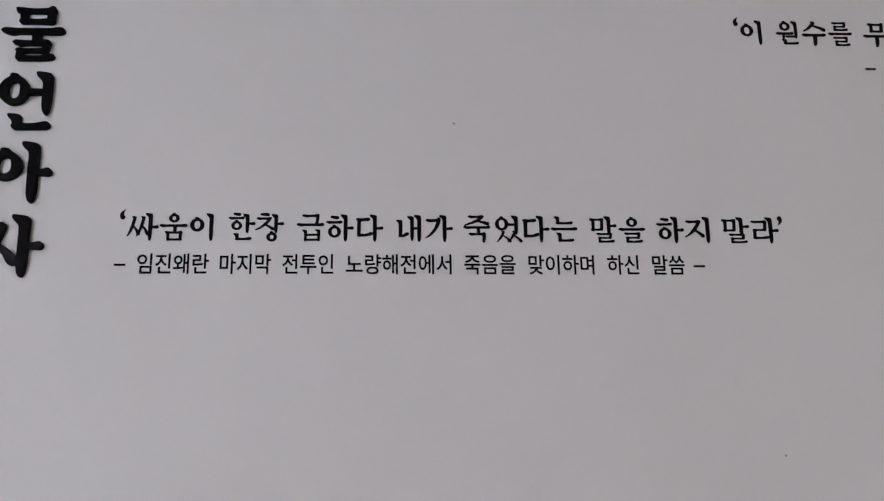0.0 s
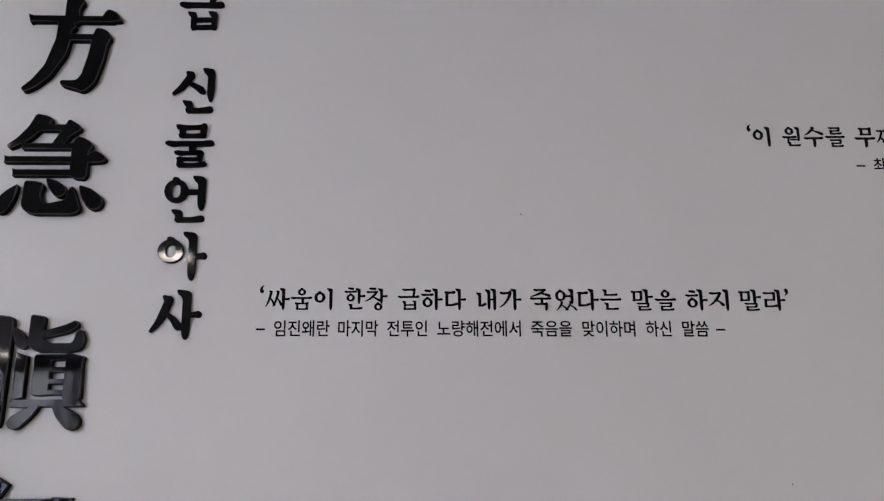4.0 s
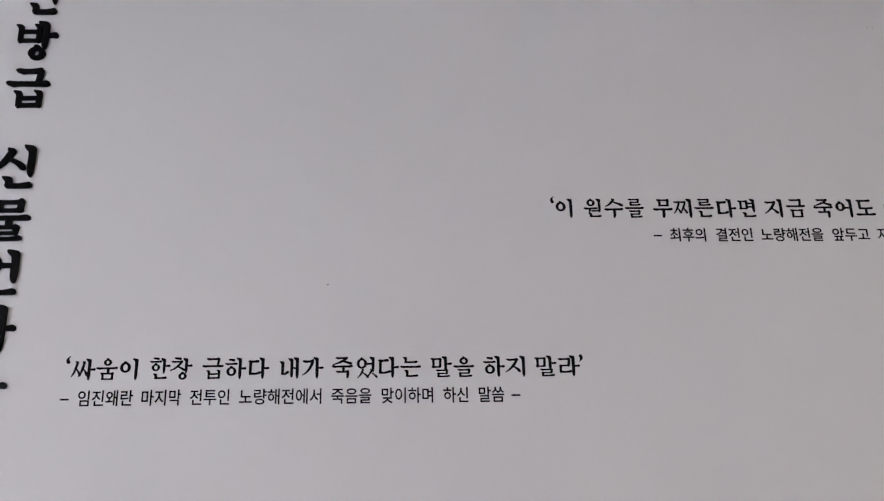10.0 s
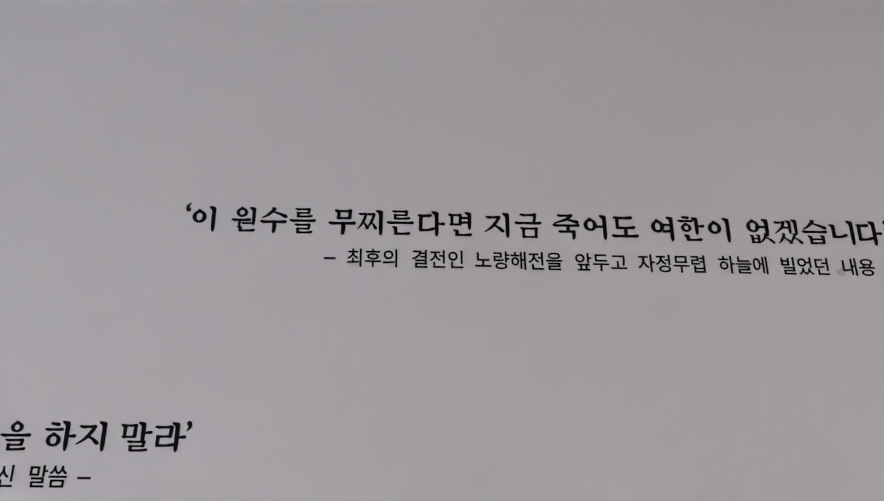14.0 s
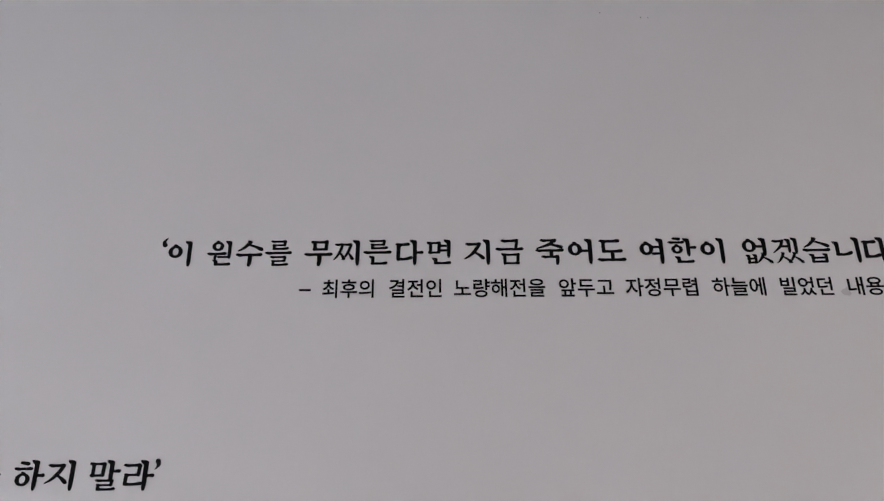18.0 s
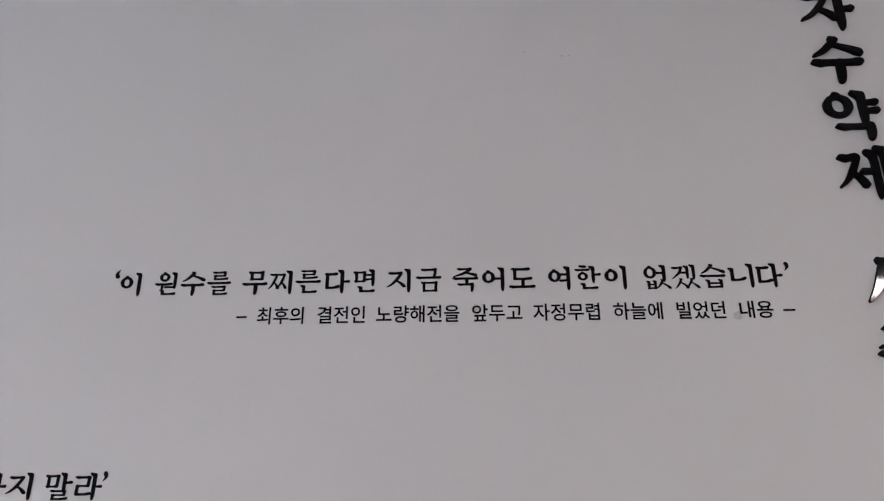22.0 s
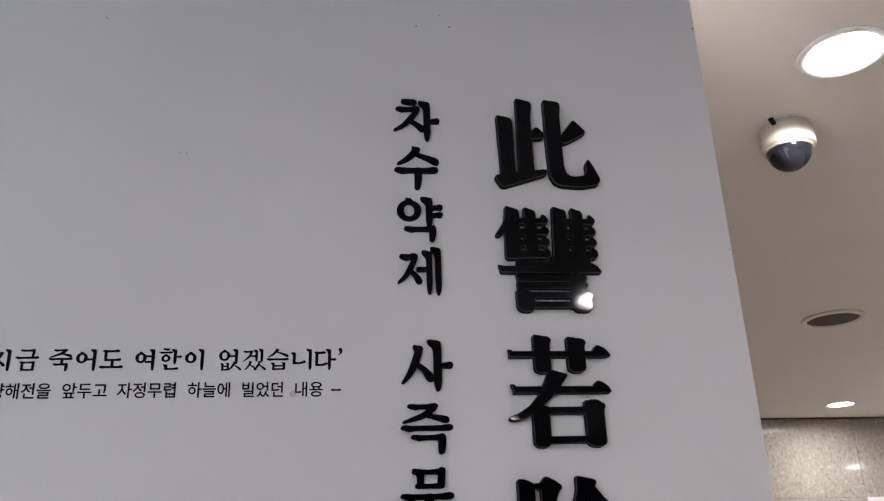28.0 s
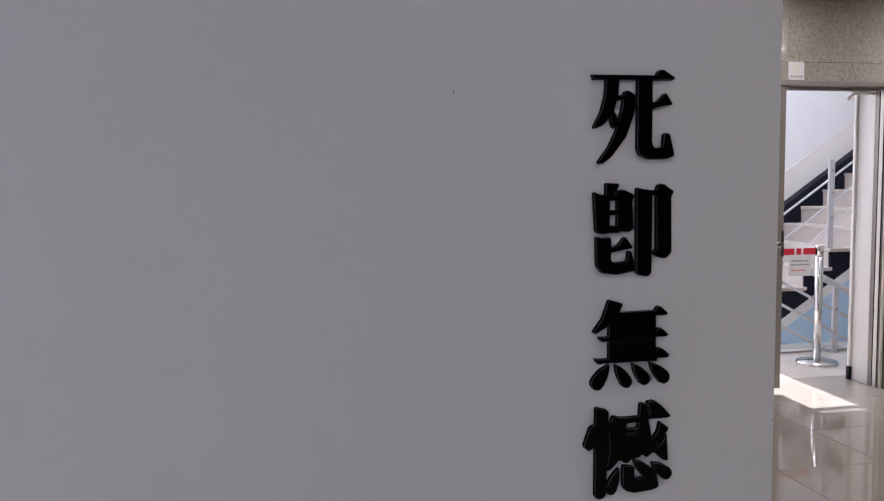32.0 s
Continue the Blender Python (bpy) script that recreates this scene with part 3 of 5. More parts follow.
def outline_solid(name, verts, tris, depth, bevel, mats):
    """A solid letter from a flat triangulation in the x-z plane; its front, slightly rounded off, stands at y = -depth."""
    used = sorted({i for t in tris for i in t})
    at = {i: k for k, i in enumerate(used)}
    verts, tris = [verts[i] for i in used], [tuple(at[i] for i in t) for t in tris]
    count, edge_of = {}, {}
    for t in tris:
        for a, b in ((t[0], t[1]), (t[1], t[2]), (t[2], t[0])):
            key = (min(a, b), max(a, b))
            count[key] = count.get(key, 0) + 1
            edge_of[key] = (a, b)
    rim = [edge_of[k] for k, c in count.items() if c == 1]
    normal = {}
    for a, b in rim:
        dx, dz = verts[b][0] - verts[a][0], verts[b][1] - verts[a][1]
        ln = math.hypot(dx, dz) or 1.0
        for i in (a, b):
            n = normal.setdefault(i, [0.0, 0.0])
            n[0] += dz / ln
            n[1] -= dx / ln
    co, faces, kinds = [], [], []
    front, ring, back = {}, {}, {}
    for i, (x, z) in enumerate(verts):
        n = normal.get(i)
        front[i] = len(co)
        if n:
            ln = math.hypot(*n) or 1.0
            co.append((x - n[0] / ln * bevel, -depth, z - n[1] / ln * bevel))
            ring[i] = len(co)
            co.append((x, -depth + bevel, z))
            back[i] = len(co)
            co.append((x, 0.0, z))
        else:
            co.append((x, -depth, z))
    for t in tris:
        faces.append([front[i] for i in t])
        kinds.append(0)
    for a, b in rim:
        faces.append([front[b], front[a], ring[a], ring[b]])
        kinds.append(len(mats) - 1 if len(mats) > 2 else 0)
        faces.append([ring[b], ring[a], back[a], back[b]])
        kinds.append(1)
    me = bpy.data.meshes.new(name)
    me.from_pydata(co, [], faces)
    for m in mats:
        me.materials.append(m)
    me.polygons.foreach_set("material_index", kinds)
    return me


def font_flat(body, weight=0.0):
    """Flat triangulation of writing in the built-in font, one em high."""
    cu = bpy.data.curves.new("tmp", "FONT")
    cu.body, cu.size, cu.offset = body, 1.0, weight
    cu.resolution_u = 4
    ob = bpy.data.objects.new("tmp", cu)
    scene.collection.objects.link(ob)
    bpy.context.view_layer.update()
    me = ob.to_mesh()
    bm = bmesh.new()
    bm.from_mesh(me)
    bmesh.ops.remove_doubles(bm, verts=bm.verts, dist=1e-5)
    bmesh.ops.triangulate(bm, faces=bm.faces)
    bm.verts.index_update()
    vs = [(v.co.x, v.co.y) for v in bm.verts]
    ts = []
    for f in bm.faces:
        i = [v.index for v in f.verts]
        (x0, y0), (x1, y1), (x2, y2) = (vs[j] for j in i)
        ts.append(i if (x1 - x0) * (y2 - y0) - (x2 - x0) * (y1 - y0) > 0 else i[::-1])
    bm.free()
    ob.to_mesh_clear()
    bpy.data.objects.remove(ob)
    bpy.data.curves.remove(cu)
    return vs, ts


def union_flat(polys):
    """One flat triangulation of overlapping stroke shapes."""
    from mathutils.geometry import delaunay_2d_cdt
    pts, fs = [], []
    for p in polys:
        area = sum(p[i - 1][0] * p[i][1] - p[i][0] * p[i - 1][1] for i in range(len(p)))
        if abs(area) < 1e-9:
            continue
        fs.append(list(range(len(pts), len(pts) + len(p))))
        pts += [Vector(q) for q in (p if area > 0 else p[::-1])]
    vs, _, tris, *_ = delaunay_2d_cdt(pts, [], fs, 1, 1e-5)
    co = np.array([(v.x, v.y) for v in vs])
    tri = np.array([t for t in tris], int)
    mid = co[tri].mean(1)
    inside = np.zeros(len(tri), bool)
    for f in fs:
        p = np.array([pts[i] for i in f])
        wind = np.zeros(len(tri), bool)
        for (xa, ya), (xb, yb) in zip(p, np.roll(p, -1, 0)):
            if ya != yb:
                wind ^= ((ya > mid[:, 1]) != (yb > mid[:, 1])) & (mid[:, 0] < (xb - xa) * (mid[:, 1] - ya) / (yb - ya) + xa)
        inside |= wind
    a, b, c = co[tri[:, 0]], co[tri[:, 1]], co[tri[:, 2]]
    area = (b[:, 0] - a[:, 0]) * (c[:, 1] - a[:, 1]) - (c[:, 0] - a[:, 0]) * (b[:, 1] - a[:, 1])
    ts = [tuple(int(i) for i in (t if s > 0 else t[::-1])) for t, s, k in zip(tri, area, inside) if k and abs(s) > 1e-12]
    return [tuple(float(x) for x in q) for q in co], ts


def curve_points(pts, n=7):
    """Points along a smooth curve through (x, y, width) knots."""
    if len(pts) < 3:
        return [tuple(a + (b - a) * k / n for a, b in zip(pts[0], pts[1])) for k in range(n + 1)]
    out = []
    for i in range(len(pts) - 1):
        p0, p1, p2, p3 = pts[max(i - 1, 0)], pts[i], pts[i + 1], pts[min(i + 2, len(pts) - 1)]
        for k in range(n):
            t = k / n
            out.append(tuple(0.5 * (2 * b + (c - a) * t + (2 * a - 5 * b + 4 * c - d) * t * t + (3 * b - a - 3 * c + d) * t ** 3) for a, b, c, d in zip(p0, p1, p2, p3)))
    return out + [tuple(pts[-1])]


def brush(*knots, straight=False, round_ends=True, n=6):
    """Shapes of one brush stroke through (x, y, width) knots."""
    pts = list(knots) if straight else curve_points(list(knots), n)
    shapes = []
    side = []
    for i, (x, y, w) in enumerate(pts):
        a, b = pts[max(i - 1, 0)], pts[min(i + 1, len(pts) - 1)]
        dx, dy = b[0] - a[0], b[1] - a[1]
        ln = math.hypot(dx, dy) or 1.0
        nx, ny = -dy / ln * w / 2, dx / ln * w / 2
        side.append(((x + nx, y + ny), (x - nx, y - ny)))
    for (a, b), (c, d) in zip(side, side[1:]):
        shapes.append([a, c, d, b])
    ends = ([0] if round_ends in (True, "start") else []) + ([-1] if round_ends in (True, "end") else [])
    for e in ends:
        x, y, w = pts[e]
        shapes.append([(x + 0.5 * w * math.cos(k * math.pi / 5), y + 0.5 * w * math.sin(k * math.pi / 5)) for k in range(10)])
    if straight:
        for x, y, w in pts[1:-1]:
            shapes.append([(x + 0.5 * w * math.cos(k * math.pi / 5), y + 0.5 * w * math.sin(k * math.pi / 5)) for k in range(10)])
    return shapes


# -- brush style Korean: strokes of each letter in its own cell, combined into syllables --
def eased(p, r=1.7):
    """A stroke shape with its corners rounded off."""
    out = []
    for a, b, c in zip(p[-1:] + p[:-1], p, p[1:] + p[:1]):
        for q in (a, c):
            d = math.hypot(q[0] - b[0], q[1] - b[1]) or 1.0
            k = min(r, 0.3 * d) / d
            out.append((b[0] + (q[0] - b[0]) * k, b[1] + (q[1] - b[1]) * k))
    return out


def inked(p, w):
    return [eased(eased(p, 0.22 * w), 0.09 * w)]


def k_level(x0, x1, y, w):
    """Level stroke: a pressed start that sags, a thin middle and a rounded end."""
    h = min(w, 0.36 * (x1 - x0))
    return inked([(x0 - 0.05 * h, y + 0.12 * w), (x0 + 0.3 * h, y + 0.46 * w), (x0 + 1.3 * h, y + 0.33 * w), (x1 - 1.5 * h, y + 0.36 * w), (x1 - 0.8 * h, y + 0.54 * w), (x1 - 0.25 * h, y + 0.5 * w), (x1, y + 0.06 * w),
                  (x1 - 0.3 * h, y - 0.36 * w), (x1 - 1.0 * h, y - 0.38 * w), (x0 + 1.7 * h, y - 0.36 * w), (x0 + 1.2 * h, y - 0.52 * w), (x0 + 0.75 * h, y - 0.44 * w), (x0, y - 0.10 * w)], w)


def k_upright(x, y0, y1, w):
    """Upright stroke: a flag to the left at its head, a tapered round foot."""
    h = min(w, 0.3 * (y0 - y1))
    return inked([(x - 1.22 * w, y0 - 0.06 * h), (x - 0.95 * w, y0), (x + 0.22 * w, y0 - 0.16 * h), (x + 0.50 * w, y0 - 0.42 * h), (x + 0.48 * w, y1 + 1.3 * h), (x + 0.30 * w, y1 + 0.25 * h), (x + 0.04 * w, y1),
                  (x - 0.22 * w, y1 + 0.12 * h), (x - 0.42 * w, y1 + 0.8 * h), (x - 0.46 * w, y1 + 1.8 * h), (x - 0.46 * w, y0 - 1.25 * h), (x - 0.66 * w, y0 - 0.92 * h), (x - 1.12 * w, y0 - 0.55 * h)], w)


def k_flag(x, y0, y1, w):
    """Short upright with a flag at its head and a square foot."""
    return inked([(x - 1.05 * w, y0 - 0.04 * w), (x - 0.8 * w, y0), (x + 0.25 * w, y0 - 0.10 * w), (x + 0.48 * w, y0 - 0.35 * w), (x + 0.42 * w, y1 + 0.1 * w), (x - 0.42 * w, y1), (x - 0.46 * w, y0 - 0.85 * w), (x - 0.95 * w, y0 - 0.45 * w)], w)


def k_ring(x0, y0, x1, y1, w):
    cx, cy = (x0 + x1) / 2, (y0 + y1) / 2
    rx, ry = (x1 - x0) / 2, (y1 - y0) / 2
    rx, ry = min(rx, ry * 1.15), min(ry, rx * 1.05)
    out, n = [], 28
    for k in range(n):
        q = []
        for a, s in ((k, 0.0), (k + 1, 0.0), (k + 1, 1.0), (k, 1.0)):
            t = 2 * math.pi * a / n
            ww = w * (0.84 + 0.16 * math.cos(2 * t)) * s
            q.append((cx + (rx - ww) * math.cos(t), cy + (ry - ww) * math.sin(t)))
        out.append(q)
    return out + inked([(cx - 0.62 * w, cy + ry + 0.30 * w), (cx - 0.05 * w, cy + ry + 0.36 * w), (cx + 0.5 * w, cy + ry + 0.10 * w), (cx + 0.55 * w, cy + ry - 0.5 * w), (cx - 0.45 * w, cy + ry - 0.5 * w)], w)


def k_fall(x0, y0, x1, y1, w):
    """Stroke with a flag at its head that sweeps down to the left and thins out."""
    dx, dy = x1 - x0, y1 - y0
    return (inked([(x0 - 0.75 * w, y0 + 0.02 * w), (x0 - 0.4 * w, y0 + 0.1 * w), (x0 + 0.45 * w, y0 - 0.3 * w), (x0 + 0.35 * w, y0 - 0.9 * w), (x0 - 0.45 * w, y0 - 0.8 * w), (x0 - 0.7 * w, y0 - 0.4 * w)], w)
            + brush((x0 + 0.05 * w, y0 - 0.45 * w, w * 0.9), (x0 + dx * 0.22, y0 + dy * 0.42, w * 0.92), (x0 + dx * 0.58, y0 + dy * 0.76, w * 0.72), (x1, y1, w * 0.34)))


def k_press(x0, y0, x1, y1, w):
    """Stroke that presses down to the right and swells."""
    return brush((x0, y0, w * 0.5), (x0 + (x1 - x0) * 0.5, y0 + (y1 - y0) * 0.42, w * 0.72), (x1 - 0.25 * w, y1 + 0.15 * w, w * 0.98), (x1 - 0.05 * w, y1, w * 0.75))


def k_arm(x0, x1, y, w):
    """Short side arm that swells to a round end."""
    return brush((x0, y - 0.06 * w, w * 0.55), ((x0 + x1) / 2, y - 0.02 * w, w * 0.68), (x1 - 0.4 * w, y + 0.02 * w, w * 0.86))


def k_foot(x0, x1, y, w, rise=0.10):
    """Level stroke that grows out of an upright and ends in a rounded swelling, rising a little."""
    return brush((x0, y + 0.05 * w, w * 0.8), (x0 + (x1 - x0) * 0.45, y, w * 0.66), (x1 - 0.8 * w, y + rise * w, w * 0.82), (x1 - 0.4 * w, y + 1.6 * rise * w, w * 0.86))


def korean_letter(j, x0, y0, x1, y1, w, role):
    def X(u):
        return x0 + u * (x1 - x0)

    def Y(v):
        return y0 + v * (y1 - y0)
    if j == "ㄱ":
        if role == "side":
            return k_level(X(0.0), X(0.98), Y(0.88), w) + brush((X(0.84), Y(0.97), w * 0.8), (X(0.80), Y(0.78), w * 0.92), (X(0.60), Y(0.44), w * 0.78), (X(0.30), Y(0.16), w * 0.55), (X(0.0), Y(0.0), w * 0.26))
        if role == "top":
            return k_level(X(0.0), X(0.98), Y(0.86), w) + brush((X(0.88), Y(0.92), w * 0.92), (X(0.86), Y(0.45), w * 0.85), (X(0.80), Y(-0.12), w * 0.78), round_ends="start")
        return k_level(X(0.0), X(0.98), Y(0.84), w) + brush((X(0.88), Y(0.88), w), (X(0.88), Y(0.45), w), (X(0.86), Y(0.08), w * 0.8))
    if j == "ㄴ":
        s = 0.5 * w
        return k_flag(X(0.0) + 1.05 * w, Y(1.0), Y(0.0) + 0.3 * w, w) + k_foot(X(0.0) + 0.9 * w, X(1.0), Y(0.0) + s, w, 0.10 if role == "last" else 0.3)
    if j == "ㄷ":
        return k_level(X(0.0), X(0.92), Y(0.90), w) + brush((X(0.20), Y(0.86), w * 0.9), (X(0.18), Y(0.12), w * 0.86)) + k_foot(X(0.18), X(1.06), Y(0.12), w, 0.25)
    if j == "ㄹ":
        return (k_level(X(0.0), X(0.92), Y(0.92), w * 0.85) + brush((X(0.84), Y(0.92), w * 0.82), (X(0.80), Y(0.50), w * 0.75)) + k_level(X(0.08), X(0.90), Y(0.50), w * 0.74)
                + brush((X(0.20), Y(0.50), w * 0.78), (X(0.18), Y(0.10), w * 0.75)) + k_foot(X(0.18), X(1.04), Y(0.09), w * 0.92, 0.15))
    if j == "ㅁ":
        return (k_flag(X(0.0) + 0.95 * w, Y(1.0), Y(0.0) - 0.1 * w, w * 0.9) + k_foot(X(0.1), X(1.0), Y(1.0) - 0.45 * w, w * 0.9, 0.05)
                + brush((X(0.90), Y(0.90), w * 0.85), (X(0.87), Y(0.14), w * 0.82)) + k_foot(X(0.18), X(0.98), Y(0.11), w * 0.85, 0.05))
    if j == "ㅂ" and role == "side":
        return (k_flag(X(0.0) + 0.8 * w, Y(0.96), Y(0.0) - 0.05 * w, w * 0.78) + k_flag(X(1.0) - 0.45 * w, Y(1.0), Y(0.0), w * 0.78)
                + brush((X(0.2), Y(0.58), w * 0.5), (X(0.9), Y(0.60), w * 0.5)) + brush((X(0.2), Y(0.10), w * 0.5), (X(0.9), Y(0.12), w * 0.5)))
    if j == "ㅂ":
        return (k_flag(X(0.0) + 0.95 * w, Y(0.96), Y(0.0) - 0.12 * w, w * 0.9) + k_flag(X(1.0) - 0.45 * w, Y(1.0), Y(0.0) - 0.05 * w, w * 0.9)
                + brush((X(0.2), Y(0.52), w * 0.6), (X(0.9), Y(0.55), w * 0.6)) + brush((X(0.2), Y(0.10), w * 0.62), (X(0.9), Y(0.13), w * 0.64)))
    if j == "ㅅ":
        if role == "side":
            return k_fall(X(0.56), Y(1.0), X(0.0), Y(0.02), w) + k_press(X(0.46), Y(0.52), X(1.0), Y(0.12), w)
        return k_fall(X(0.50), Y(1.08), X(0.02), Y(0.06), w * 0.9) + k_press(X(0.50), Y(0.62), X(1.0), Y(0.12), w * 0.95)
    if j in "ㅆㅉ":
        one = "ㅅ" if j == "ㅆ" else "ㅈ"
        m = 0.5 * (x0 + x1)
        g = 0.06 * (x1 - x0)
        return korean_letter(one, x0, y0, m + g, y1, w * 0.82, role) + korean_letter(one, m - g, y0, x1, y1, w * 0.82, role)
    if j == "ㅇ":
        return k_ring(X(0.0), Y(0.0), X(1.0), Y(1.0), w)
    if j == "ㅈ":
        end = 0.80 if role == "side" else 0.72
        return (k_level(X(0.04), X(0.90), Y(1.0) - 0.35 * w, w * 0.9) + brush((X(end), Y(1.0) - 0.35 * w, w * 0.75), (X(0.58), Y(0.56), w * 0.85), (X(0.30), Y(0.24), w * 0.62), (X(0.0), Y(0.04), w * 0.32)) + k_press(X(0.48), Y(0.46), X(1.0), Y(0.08), w * 0.95))
    if j == "ㅊ":
        return brush((X(0.32), Y(1.02), w * 0.72), (X(0.68), Y(0.99), w * 0.9)) + korean_letter("ㅈ", x0, y0, x1, Y(0.82), w * 0.95, role)
    if j == "ㅎ":
        return brush((X(0.34), Y(1.03), w * 0.66), (X(0.66), Y(0.99), w * 0.86)) + k_level(X(0.0), X(0.98), Y(0.76), w * 0.85) + k_ring(X(0.12), Y(0.0), X(0.88), Y(0.58), w * 0.9)
    if j == "ㅏ":
        return k_upright(X(0.0), Y(1.0), Y(0.0), w) + k_arm(X(0.0), X(1.0), Y(0.50), w)
    if j == "ㅑ":
        return k_upright(X(0.0), Y(1.0), Y(0.0), w) + k_arm(X(0.0), X(1.0), Y(0.66), w) + k_arm(X(0.0), X(1.0), Y(0.42), w)
    if j == "ㅐ":
        return k_upright(X(0.0), Y(0.96), Y(0.04), w * 0.95) + k_upright(X(1.0), Y(1.0), Y(0.0), w) + brush((X(0.0), Y(0.50), w * 0.6), (X(1.0), Y(0.50), w * 0.6))
    if j == "ㅓ":
        return k_upright(X(1.0), Y(1.0), Y(0.0), w) + brush((X(0.0), Y(0.53), w * 0.72), (X(1.0), Y(0.53), w * 0.6))
    if j == "ㅕ":
        return k_upright(X(1.0), Y(1.0), Y(0.0), w) + brush((X(0.0), Y(0.66), w * 0.68), (X(1.0), Y(0.66), w * 0.58)) + brush((X(0.0), Y(0.40), w * 0.68), (X(1.0), Y(0.42), w * 0.58))
    if j == "ㅔ":
        return k_upright(X(0.55), Y(0.93), Y(0.02), w * 0.92) + k_upright(X(1.0), Y(1.0), Y(0.0), w * 0.95) + brush((X(0.0), Y(0.53), w * 0.66), (X(0.55), Y(0.53), w * 0.6))
    if j == "ㅣ":
        return k_upright(X(1.0), Y(1.0), Y(0.0), w)
    if j == "ㅗ":
        return brush((X(0.50), Y(1.0), w * 0.85), (X(0.50), Y(0.2), w * 0.85)) + k_level(X(0.0), X(1.0), Y(0.2), w)
    if j == "ㅜ":
        return k_level(X(0.0), X(1.0), Y(0.82), w) + brush((X(0.53), Y(0.80), w), (X(0.53), Y(0.4), w), (X(0.51), Y(0.10), w * 0.8))
    return k_level(X(0.0), X(1.0), Y(0.5), w)       # the level vowel


FIRST = "ㄱㄲㄴㄷㄸㄹㅁㅂㅃㅅㅆㅇㅈㅉㅊㅋㅌㅍㅎ"
MIDDLE = "ㅏㅐㅑㅒㅓㅔㅕㅖㅗㅘㅙㅚㅛㅜㅝㅞㅟㅠㅡㅢㅣ"
LAST = " ㄱㄲㄳㄴㄵㄶㄷㄹㄺㄻㄼㄽㄾㄿㅀㅁㅂㅄㅅㅆㅇㅈㅊㅋㅌㅍㅎ"


def syllable(ch, w):
    """Stroke shapes of one Korean syllable in the unit square."""
    i = ord(ch) - 0xAC00
    a, v, c = FIRST[i // 588], MIDDLE[i % 588 // 28], LAST[i % 28]
    L = korean_letter
    if v == "ㅝ":
        return (L(a, 0.14, 0.60, 0.58, 0.96, w * 0.9, "side") + k_level(0.0, 0.70, 0.49, w * 0.9) + brush((0.30, 0.47, w * 0.8), (0.28, 0.30, w * 0.6)) + brush((0.40, 0.37, w * 0.6), (0.74, 0.37, w * 0.55))
                + k_upright(0.77, 1.0, 0.28, w * 0.92) + L(c, 0.20, 0.02, 0.84, 0.27, w * 0.88, "last"))
    if v in "ㅗㅜㅡ":
        if c == " ":
            if v == "ㅗ":
                return k_level(0.10, 0.80, 0.90, w) + brush((0.24, 0.88, w * 0.85), (0.24, 0.50, w * 0.8)) + k_foot(0.24, 0.86, 0.50, w, 0.1) + brush((0.52, 0.48, w * 0.85), (0.52, 0.22, w * 0.85)) + k_level(0.02, 0.97, 0.18, w)
            if a == "ㅅ":
                s = k_fall(0.50, 1.0, 0.10, 0.60, w * 0.95) + k_press(0.50, 0.82, 0.92, 0.64, w)
            else:
                s = L(a, 0.22, 0.60, 0.80, 0.98, w, "top")
            return s + L(v, 0.02, 0.0, 0.96, 0.54, w, "")
        if v == "ㅡ":
            if a == "ㅅ":
                s = k_fall(0.47, 1.0, 0.10, 0.62, w * 0.88) + k_press(0.47, 0.84, 0.90, 0.66, w * 0.92)
            elif a == "ㅈ":
                s = k_level(0.14, 0.70, 0.94, w * 0.85) + brush((0.62, 0.92, w * 0.7), (0.42, 0.76, w * 0.75), (0.08, 0.63, w * 0.34)) + k_press(0.42, 0.78, 0.84, 0.66, w * 0.92)
            elif a == "ㄴ":
                s = L(a, 0.14, 0.66, 0.80, 0.98, w * 0.88, "last")
            elif a == "ㅇ":
                s = k_ring(0.26, 0.60, 0.72, 0.94, w * 0.85)
            else:
                s = L(a, 0.20, 0.64, 0.80, 0.98, w * 0.88, "top")
            high = 0.10 if a == "ㄱ" else 0.0
            return s + k_level(0.02, 0.96, 0.51 + high, w * 0.92) + L(c, 0.20, 0.02, 0.82, 0.38 + 0.7 * high, w * 0.88, "last")
        if a == "ㅈ":
            s = k_level(0.18, 0.74, 0.94, w * 0.85) + brush((0.66, 0.92, w * 0.7), (0.46, 0.78, w * 0.75), (0.08, 0.63, w * 0.34)) + k_press(0.46, 0.80, 0.88, 0.67, w * 0.92)
        elif a == "ㅇ":
            s = k_ring(0.27, 0.66, 0.73, 0.97, w * 0.85)
        else:
            s = L(a, 0.20, 0.70, 0.80, 0.99, w * 0.88, "top")
        return s + k_level(0.02, 0.96, 0.55, w * 0.9) + brush((0.54, 0.53, w * 0.85), (0.54, 0.36, w * 0.8)) + L(c, 0.20, 0.02, 0.80, 0.36, w * 0.85, "last")
    low = 0.0 if c == " " else 0.30
    out = c != " "
    # the first letter's cell and the upright's place, by the vowel's kind
    if v in "ㅏㅑ":
        first, vowel = (0.02, 0.60, 0.15, 0.88), (0.68, 0.96)
        if a in "ㄷㄱㅅ":
            first, vowel = (0.02, 0.56, 0.16, 0.88), (0.66, 0.95)
        if a == "ㅇ":
            first = (0.02, 0.52, 0.36, 0.84)
        if a == "ㅁ":
            first = (0.02, 0.50, 0.40, 0.92)
        if a == "ㅊ":
            first = (-0.03, 0.60, 0.24, 0.97)
        if a == "ㅆ":
            first, vowel = (0.0, 0.68, 0.16, 0.88), (0.74, 1.02)
    elif v == "ㅐ":
        first, vowel = (0.02, 0.46, 0.16, 0.82), (0.56, 0.80)
    elif v == "ㅔ":
